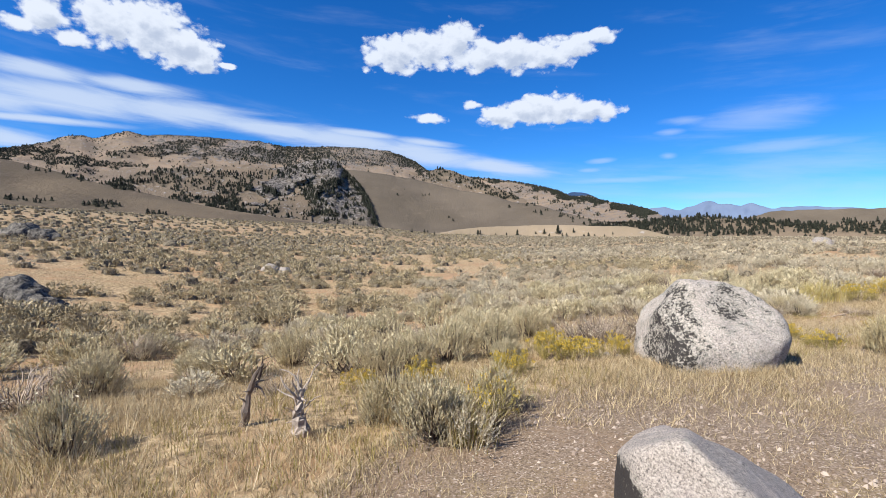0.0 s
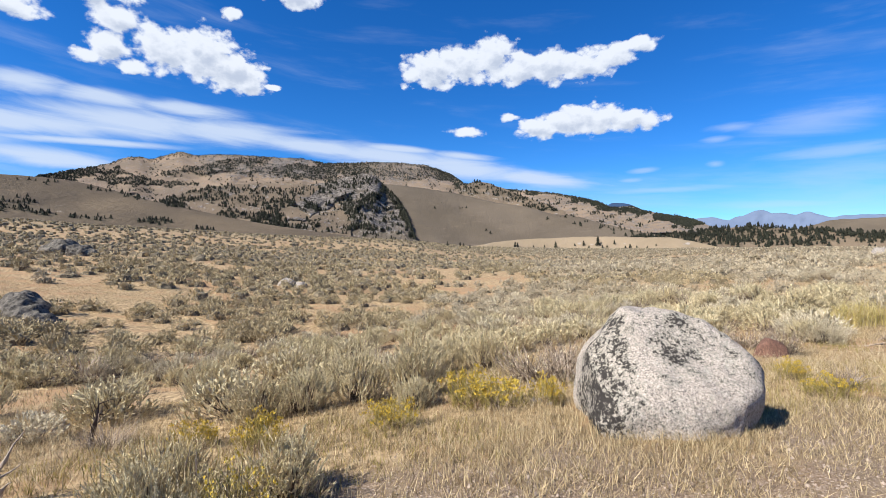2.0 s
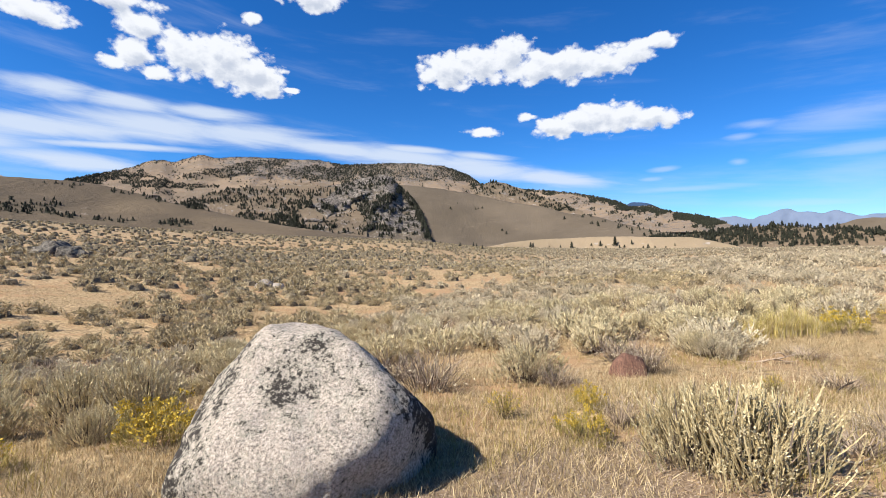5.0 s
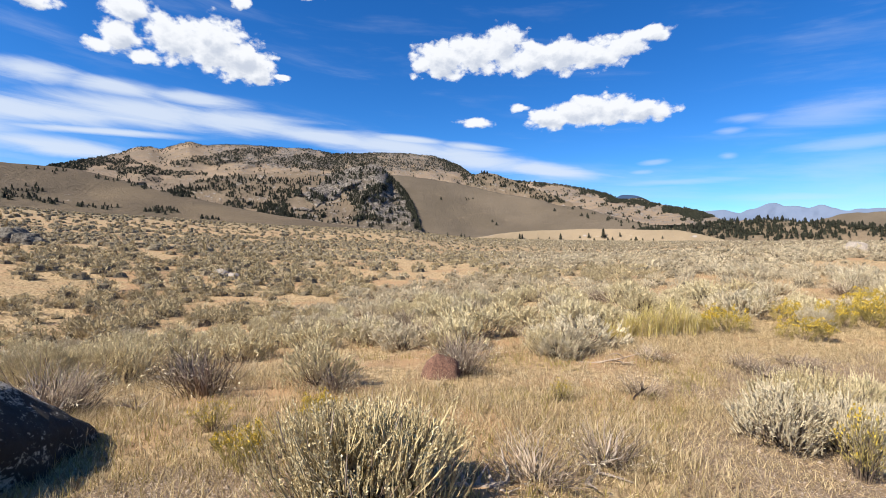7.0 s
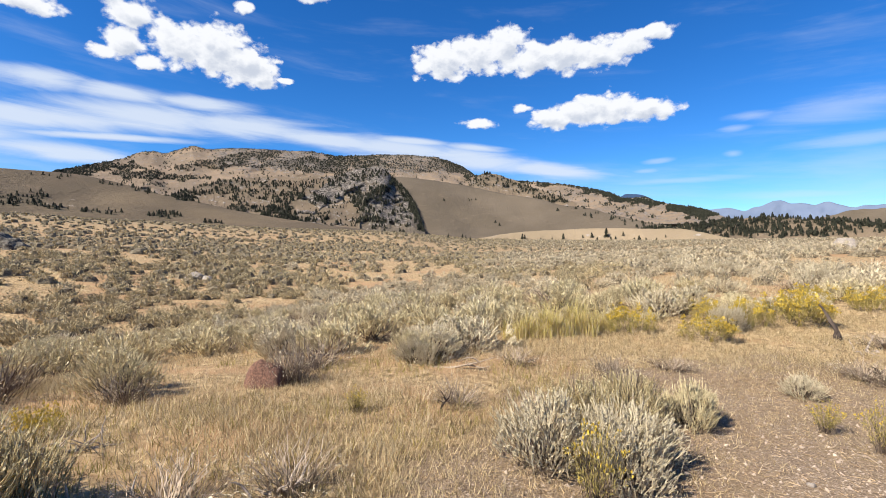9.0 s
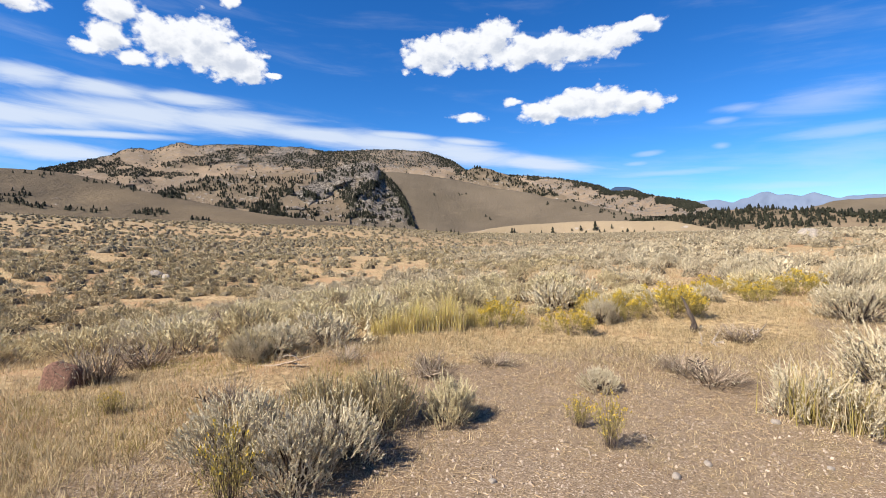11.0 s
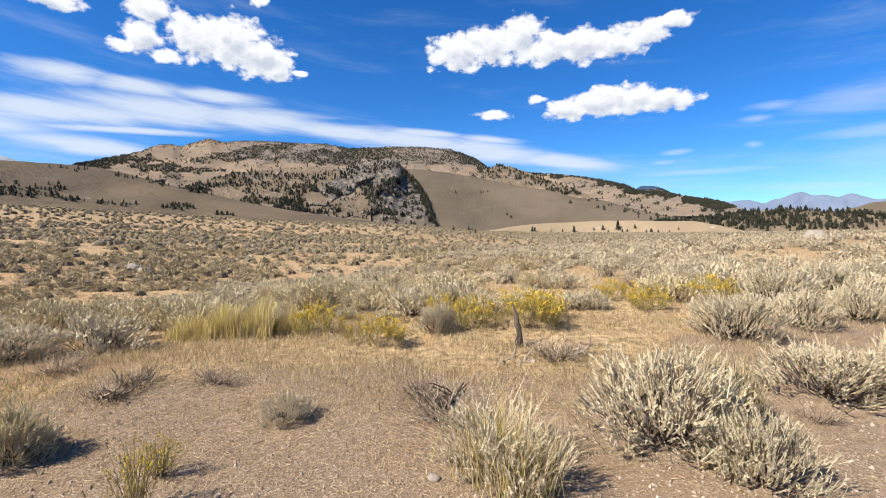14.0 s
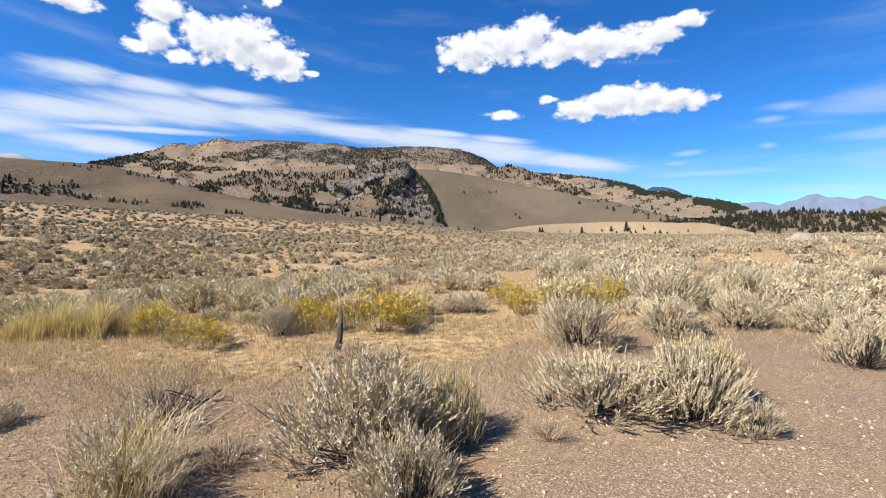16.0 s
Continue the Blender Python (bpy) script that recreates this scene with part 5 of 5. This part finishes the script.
def spread_out(name, templates, x, y, turn, sizes, tall, hue, mat, label, category):
    """One object that holds many copies of small templates, each turned and sized."""
    z = ground(x, y)
    pick = np.arange(len(x)) % len(templates)
    out, tint = [], []
    for i, t in enumerate(templates):
        at = pick == i
        a = turn[at][:, None]
        px, py = t[None, :, 0] * np.cos(a) - t[None, :, 1] * np.sin(a), t[None, :, 0] * np.sin(a) + t[None, :, 1] * np.cos(a)
        s = sizes[at][:, None]
        out.append(np.stack([x[at][:, None] + px * s, y[at][:, None] + py * s, z[at][:, None] - 0.02 + t[None, :, 2] * s * tall[at][:, None]], -1).reshape(-1, 3))
        tint.append(np.repeat(hue[at], len(t)))
    v = np.concatenate(out)
    return tagged(new(name, mesh_from(name, v, np.arange(len(v)).reshape(-1, 3), mat, np.concatenate(tint))), label, category, kind="stuff")


for lo, hi, spacing, n, length, wide, size, rounds in ((LAST_R, 25, 1.15, 520, 0.075, 0.014, (0.7, 1.7), (3, 8)), (25, 36, 1.2, 380, 0.08, 0.018, (0.7, 1.8), (3, 7)), (36, 66, 1.4, 170, 0.09, 0.027, (0.8, 2.0), (2, 6)),
                                                       (66, 150, 1.9, 40, 0.16, 0.045, (1.0, 2.3), (2, 5)), (150, 460, 3.6, 14, 0.2, 0.09, (1.2, 2.6), (2, 4))):
    xs, ys = scatter(lo, hi, spacing, 0.95)
    clear = np.ones(len(xs), bool)
    for x, y, s in rocks_at:
        clear &= np.hypot(xs - x, ys - y) > s * 0.9
    xs, ys = xs[clear], ys[clear]
    turn, hue = field_rng.uniform(0, 2 * np.pi, len(xs)), field_rng.uniform(0, 1, len(xs))
    sizes, tall = field_rng.uniform(*size, len(xs)) * (0.8 + 0.4 * fractal(xs, ys, 9.0, 2, 67)), field_rng.uniform(0.7, 1.1, len(xs))
    sprays = [spikes(field_rng, n, length, wide) for _ in range(6)]
    pale = fractal(xs, ys, 14.0, 3, 69) + 0.5 * (np.clip((xs - 3) / 26, -0.6, 0.6)) > 0.5
    for on, tone, text in ((~pale, "sage_field", "wide steppe of grey-green sagebrush"), (pale, "sage_pale", "wide steppe of pale silvery sagebrush")):
        if on.any():
            spread_out("sagebrush_field", sprays, xs[on], ys[on], turn[on], sizes[on], tall[on], hue[on], M[tone], text, "sagebrush")
    # inner cores, whose colour carries the shade between sprays
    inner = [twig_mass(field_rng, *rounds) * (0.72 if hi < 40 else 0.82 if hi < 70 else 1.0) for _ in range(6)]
    spread_out("sagebrush_twigs", inner, xs, ys, turn, sizes, tall, hue, M["twigs"], "leafy twigs of the steppe sagebrush, shade painted in the gaps", "sagebrush")


# ---- dry grass, litter and stones ----
grass_rng = np.random.default_rng(31)


def spots(n, x0, x1, y0, y1):
    x, y = grass_rng.uniform(x0, x1, n), grass_rng.uniform(y0, y1, n)
    ok = in_view(x, y, 0.6) & (np.hypot(x - 3.0, (y - 6.35)) > 0.75) & (np.hypot(x - 1.22, y - 2.5) > 0.5)
    return x[ok], y[ok]


def tufts(name, x, y, per, tall, wide, lean, mat, label, spread=0.05, category="grass"):
    """Tufts of bent blades at the given spots."""
    n = len(x)
    k = grass_rng.integers(max(1, per // 2), per + per // 2, n)
    i = np.repeat(np.arange(n), k)
    bx = x[i] + grass_rng.normal(0, spread, len(i))
    by = y[i] + grass_rng.normal(0, spread, len(i))
    base = np.stack([bx, by, ground(bx, by) - 0.01], -1)
    h = np.asarray(tall)[i] if np.ndim(tall) else np.full(len(i), tall)
    m = len(i)
    a, b = grass_rng.uniform(0, 2 * np.pi, m), grass_rng.uniform(0, np.pi, m)
    h = (h * grass_rng.uniform(0.5, 1.15, m))[:, None]
    f = lean * grass_rng.uniform(0.1, 1.2, m)[:, None]
    w = np.stack([np.cos(b), np.sin(b), 0 * b], -1) * (wide * grass_rng.uniform(0.6, 1.3, m))[:, None]
    tip = base + np.stack([np.cos(a), np.sin(a), 0 * a], -1) * h * f + np.array([0, 0, 1.0]) * h * (1 - 0.25 * np.minimum(f, 1.5))
    v = np.stack([base - w, base + w, tip], 1).reshape(-1, 3)
    f = np.arange(len(v)).reshape(-1, 3)
    tint = np.repeat(grass_rng.uniform(0, 1, n)[i], 3)
    return tagged(new(name, mesh_from(name, v, f, mat, tint)), label, category, kind="stuff")


x, y = spots(62000, -9, 26, 1.5, 20)
for more in (spots(52000, -6, 12, 2, 11), spots(34000, 9, 20, 9, 17)):
    x, y = np.concatenate([x, more[0]]), np.concatenate([y, more[1]])
side = broken_edge(x, y)
near = side < 9.5
keep = near & (grass_rng.uniform(0, 1, len(x)) < smooth(side, -2.1, 0.6) * (0.3 + 0.7 * smooth(fractal(x, y, 2.2, 3, 91), 0.38, 0.6)) * np.interp(x, [-9, 6.5, 9.5, 26], [1.0, 1.0, 0.85, 0.75]))
x, y = x[keep], y[keep]
tufts("dry_grass", x, y, 6, 0.05 + 0.15 * fractal(x, y, 1.7, 2, 93) ** 1.3, 0.0031, 0.9, M["straw"], "short golden dry grass along the track", 0.05)

x, y = spots(9000, -8, 24, 2, 17)
side = track_side(x, y)
keep = (side > 0.6) & (side < 8) & (fractal(x, y, 3.0, 3, 97) > 0.55)
tufts("tall_dry_grass", x[keep], y[keep], 6, 0.26, 0.0026, 0.8, M["seed"], "tall pale grass stalks", 0.05)

x, y = spots(18000, -8, 14, 2, 12)
side = track_side(x, y)
keep = (side > 0.1) & (side < 5) & (fractal(x, y, 2.6, 3, 111) > 0.52)
tufts("green_grass", x[keep], y[keep], 5, 0.13, 0.0036, 0.6, M["green_grass"], "short yellow-green grass", 0.05)

x, y = spots(90000, -6, 24, 1.2, 15)
side = track_side(x, y)
keep = (side < 0.6) & (side > -3.0) & (fractal(x, y, 1.3, 3, 107) > 0.43)
tufts("gravel_grass", x[keep], y[keep], 4, 0.065, 0.0028, 1.2, M["straw"], "sparse dry sprigs on the gravel", 0.05)

# grass round the foot of the big boulder
a = grass_rng.uniform(0, 2 * np.pi, 300)
rr = grass_rng.uniform(0.93, 1.12, 300)
tufts("boulder_grass", 2.95 + np.cos(a) * rr * 0.98, 6.40 + np.sin(a) * rr * 1.06, 5, 0.11, 0.0034, 0.8, M["straw"], "dry grass round the foot of a boulder", 0.04)

# between the shrubs of the steppe
x, y = spots(62000, -34, 34, 5, 34)
keep = (y > np.interp(x, *FIELD_EDGE) - 1.0) & (fractal(x, y, 5.0, 3, 101) > 0.36)
tufts("steppe_grass", x[keep], y[keep], 4, 0.14, 0.006, 0.7, M["straw"], "dry straw grass between sagebrush", 0.10)
x, y = spots(9000, 4, 40, 14, 50)
keep = (fractal(x, y, 6.0, 3, 103) > 0.52) & (y > np.interp(x, *FIELD_EDGE) - 2)
tufts("pale_grass", x[keep], y[keep], 6, 0.24, 0.004, 0.5, M["seed"], "pale seeding grass between sagebrush", 0.10)


def litter():
    """Fallen straw and twigs lying on the soil."""
    x, y = spots(90000, -7, 24, 1.5, 16)
    more = spots(110000, 7, 18, 6, 13.5)
    x, y = np.concatenate([x, more[0]]), np.concatenate([y, more[1]])
    side = track_side(x, y) + 2.0 * smooth(x, 7, 9) * smooth(x, 16.5, 15)
    ok = (side < 6) & (grass_rng.uniform(0, 1, len(x)) < 0.3 + 0.7 * smooth(side, -1.5, 0.8))
    x, y = x[ok], y[ok]
    a = grass_rng.uniform(0, np.pi, len(x))
    length = (0.02 + 0.10 * grass_rng.uniform(0, 1, len(x)) ** 3)[:, None]
    d = np.stack([np.cos(a), np.sin(a)], -1)
    s = np.stack([-np.sin(a), np.cos(a)], -1) * 0.002
    p = np.stack([x, y], -1)
    flat = np.stack([p - d * length / 2 - s, p - d * length / 2 + s, p + d * length / 2], 1).reshape(-1, 2)
    z = ground(flat[:, 0], flat[:, 1]) + 0.004 + 0.007 * grass_rng.uniform(0, 1, len(flat))
    v = np.concatenate([flat, z[:, None]], 1)
    tagged(new("straw_litter", mesh_from("straw_litter", v, np.arange(len(v)).reshape(-1, 3), M["litter"], np.repeat(grass_rng.uniform(0, 1, len(x)), 3))),
           "fallen straw and twigs on the soil", "litter", kind="stuff")


litter()


def pebbles():
    """Loose gravel: small uneven stones on the track."""
    x, y = spots(120000, -3, 25, 1.2, 14)
    side = track_side(x, y)
    ok = grass_rng.uniform(0, 1, len(x)) < smooth(side, 1.0, -0.6) * (0.15 + 0.85 * smooth(fractal(x, y, 1.4, 3, 143), 0.38, 0.56)) * (1 - 0.8 * smooth(x, 4.4, 6.0) * smooth(side, -2.6, -1.2))
    x, y = x[ok], y[ok]
    n = len(x)
    s = 0.004 + 0.020 * grass_rng.uniform(0, 1, n) ** 5
    form = np.array([(1, 0, -0.3), (0, 1, -0.3), (-1, 0, -0.3), (0, -1, -0.3), (0.3, 0.1, 0.7), (-0.3, -0.1, 0.6)], float)
    face = np.array([(0, 1, 4), (1, 5, 4), (1, 2, 5), (2, 3, 5), (3, 4, 5), (3, 0, 4)])
    a = grass_rng.uniform(0, 6.28, n)[:, None]
    f = form[None] * grass_rng.uniform(0.6, 1.25, (n, 6, 1)) + grass_rng.normal(0, 0.12, (n, 6, 3))
    px, py = f[..., 0] * np.cos(a) - f[..., 1] * np.sin(a), f[..., 0] * np.sin(a) + f[..., 1] * np.cos(a)
    v = np.stack([x[:, None] + px * s[:, None], y[:, None] + py * s[:, None], (ground(x, y) + s * 0.25)[:, None] + f[..., 2] * s[:, None]], -1).reshape(-1, 3)
    faces = (np.arange(n) * 6)[:, None, None] + face[None]
    tagged(new("loose_gravel", mesh_from("loose_gravel", v, faces.reshape(-1, 3), M["pebble"], np.repeat(grass_rng.uniform(0, 1, n), 6))), "loose pinkish gravel on the track", "gravel", kind="stuff")


pebbles()

STONE = [(180, 5, 1.0), (-120, 10, 0.8), (-60, 15, 0.9), (0, 5, 1.1), (60, 5, 0.8), (120, 10, 0.9), (-100, 55, 0.6), (40, 60, 0.6), (0, 90, 0.6), (0, -90, 0.5)]
stone_mesh = rock_mesh("stone", STONE, M["granite_pale"], 2, 10.0, 0.12, 23)
for x, y, s in ((11.9, 8.4, 0.05), (13.3, 9.6, 0.035), (16.9, 10.6, 0.05), (12.95, 9.3, 0.04), (1.9, 6.9, 0.07), (2.05, 6.75, 0.05), (10.9, 8.3, 0.04), (15.6, 9.9, 0.035), (11.5, 8.9, 0.03), (14.3, 9.7, 0.03), (17.9, 11.4, 0.04), (14.35, 10.65, 0.05)):
    set_rock("stone", stone_mesh, x, y, s * 0.25, "small pale stone lying on the gravel", "stone", x * 77 % 360, s, "loose stones")


# ---- conifers ----
tree_rng = np.random.default_rng(9)


def conifer(tiers, spikes_n, seed):
    """Crown of drooping branch tiers with gaps, 1 high; triangles."""
    rng = np.random.default_rng(seed)
    tri = []
    for i in range(tiers):
        t = i / tiers
        z0, r = 0.10 + 0.9 * t, 0.20 * (1 - t) ** 0.8 + 0.03
        for j in range(spikes_n):
            a = 2 * math.pi * (j + rng.uniform(-0.35, 0.35)) / spikes_n + i
            reach = r * rng.uniform(0.6, 1.15)
            w = 1.5 * math.pi / spikes_n * 0.55
            tip_z = z0 - 0.05 * rng.uniform(0.4, 1.6)
            top = (0.01 * math.cos(a), 0.01 * math.sin(a), min(1.0, z0 + 1.25 / tiers))
            tri += [top, (reach * math.cos(a - w), reach * math.sin(a - w), tip_z), (reach * math.cos(a + w), reach * math.sin(a + w), tip_z)]
    return np.array(tri)


TINY = [conifer(4, 4, s) for s in range(4)]
DOTS = [conifer(2, 4, 20 + s) for s in range(4)]


def wood(name, hill, n, density, tall, label, forms=TINY, stocky=1.0, s0=0.02):
    """Conifers on a hillside, thick where its stands are."""
    lo, hi = hill.crest[0][0], hill.crest[-1][0]
    az, s = tree_rng.uniform(lo, hi, n * 14), tree_rng.uniform(s0, 1.0, n * 14)
    keep = tree_rng.uniform(0, 1, len(az)) < density(az, hill.elevation(az, s))
    az, s = az[keep][:n], s[keep][:n]
    x, y, z = hill.at(az, s)
    pick = tree_rng.integers(0, 4, len(x))
    h = tall * tree_rng.uniform(0.45, 1.2, len(x))
    out, tint = [], []
    for i, t in enumerate(forms):
        at = pick == i
        fat = stocky * h[at] * tree_rng.uniform(0.8, 1.3, int(at.sum()))
        out.append(np.stack([x[at][:, None] + t[None, :, 0] * fat[:, None], y[at][:, None] + t[None, :, 1] * fat[:, None], z[at][:, None] - 0.8 + t[None, :, 2] * h[at][:, None]], -1).reshape(-1, 3))
        tint.append(np.repeat(tree_rng.uniform(0, 1, int(at.sum())), len(t)))
    v = np.concatenate(out)
    tagged(new(name, mesh_from(name, v, np.arange(len(v)).reshape(-1, 3), M["conifer"], np.concatenate(tint))), label, "trees", kind="stuff")


def skyline(hill, seed, lo, hi):
    """Trees along a crest."""
    def density(a, e):
        return smooth(profile(a, hill.crest) - e, 0.4, 0.1) * smooth(fractal(a * 5, e, 4, 3, seed), 0.28, 0.42) * (a > lo) * (a < hi)
    return density


wood("ridge_trees", ridge, 11000, ridge_wood, 6.5, "conifer patches along a mountain ridge", DOTS, 2.5, 0.2)
wood("ridge_top_trees", ridge, 3600, skyline(ridge, 19, -50, 20), 3.8, "conifers along a mountain skyline", DOTS, 3.0, 0.8)
wood("spur_trees", spur_hill, 260, spur_wood, 8, "conifers on a rocky spur", TINY, 1.9)
wood("apron_trees", apron, 720, apron_wood, 7.5, "conifers in the open wood on a rocky slope", TINY, 1.9)
wood("knoll_trees", knoll, 2300, knoll_wood, 9, "dark conifers scattered over a rocky knoll", TINY, 1.6)
wood("slope_trees", slope, 60, slope_wood, 8, "lone conifers on a grass mountainside", TINY, 1.9)
wood("left_trees", left_hill, 430, left_wood, 6.0, "lines of conifers across a grass hill", TINY, 1.9)
wood("wooded_hill_trees", wood_hill, 1350, low_wood, 7.5, "dense dark conifers on a low hill", TINY, 1.8)

# single trees on the near bluff
big_crowns = [conifer(7, 7, 60 + s) for s in range(3)]
crown_meshes = [mesh_from("crown", c, np.arange(len(c)).reshape(-1, 3), M["conifer"]) for c in big_crowns]
trunk_line = np.array([[[0, 0, 0], [0.005, 0, 0.3], [0.0, 0.004, 0.7], [0, 0, 0.98]]], float)
trunk_v, trunk_f = tubes(trunk_line, [0.018], 0.2)
trunk_mesh = mesh_from("trunk", trunk_v, trunk_f, M["bark"])
tree_rand = random.Random(3)
# azimuth, height: bigger trees along the bank, small ones out on the steppe
BLUFF_TREES = [(-0.2, 12), (0.1, 8), (2.0, 7), (3.3, 6), (4.6, 10), (6.2, 5), (6.8, 4), (7.8, 7), (8.4, 8), (9.4, 12), (9.9, 6), (11.2, 6), (12.4, 7), (12.9, 10), (13.6, 6), (14.7, 5), (15.6, 4), (-2.0, 4), (-3.4, 5), (10.4, 4), (5.4, 4)]
STEPPE_TREES = [(-14.0, 3.4), (-11.3, 2.6), (-9.0, 3.0), (-7.3, 3.6), (-6.9, 3.0), (-6.3, 2.8), (-17.0, 2.2)]
for az, h in BLUFF_TREES + STEPPE_TREES:
    near_by = h < 3.7
    h *= 1.05
    if near_by:
        r = tree_rand.uniform(310, 370)
        x, y = HUB[0] + r * math.sin(radians(az)), HUB[1] + r * math.cos(radians(az))
        z = float(ground(x, y))
    else:
        x, y, z = (float(v) for v in bluff.at(az, tree_rand.uniform(0.15, 0.6)))
    ob = new("conifer_tree")
    ob.matrix_world = pose(x, y, z - 0.1, 0, 0, tree_rand.uniform(0, 360)) @ Matrix.Diagonal((h * tree_rand.uniform(1.2, 1.7), h * tree_rand.uniform(1.2, 1.7), h, 1))
    tagged(ob, "dark green conifer standing on a grassy bluff", "tree", "conifers on the bluff")
    part("trunk", trunk_mesh, ob)
    part("crown", tree_rand.choice(crown_meshes), ob)
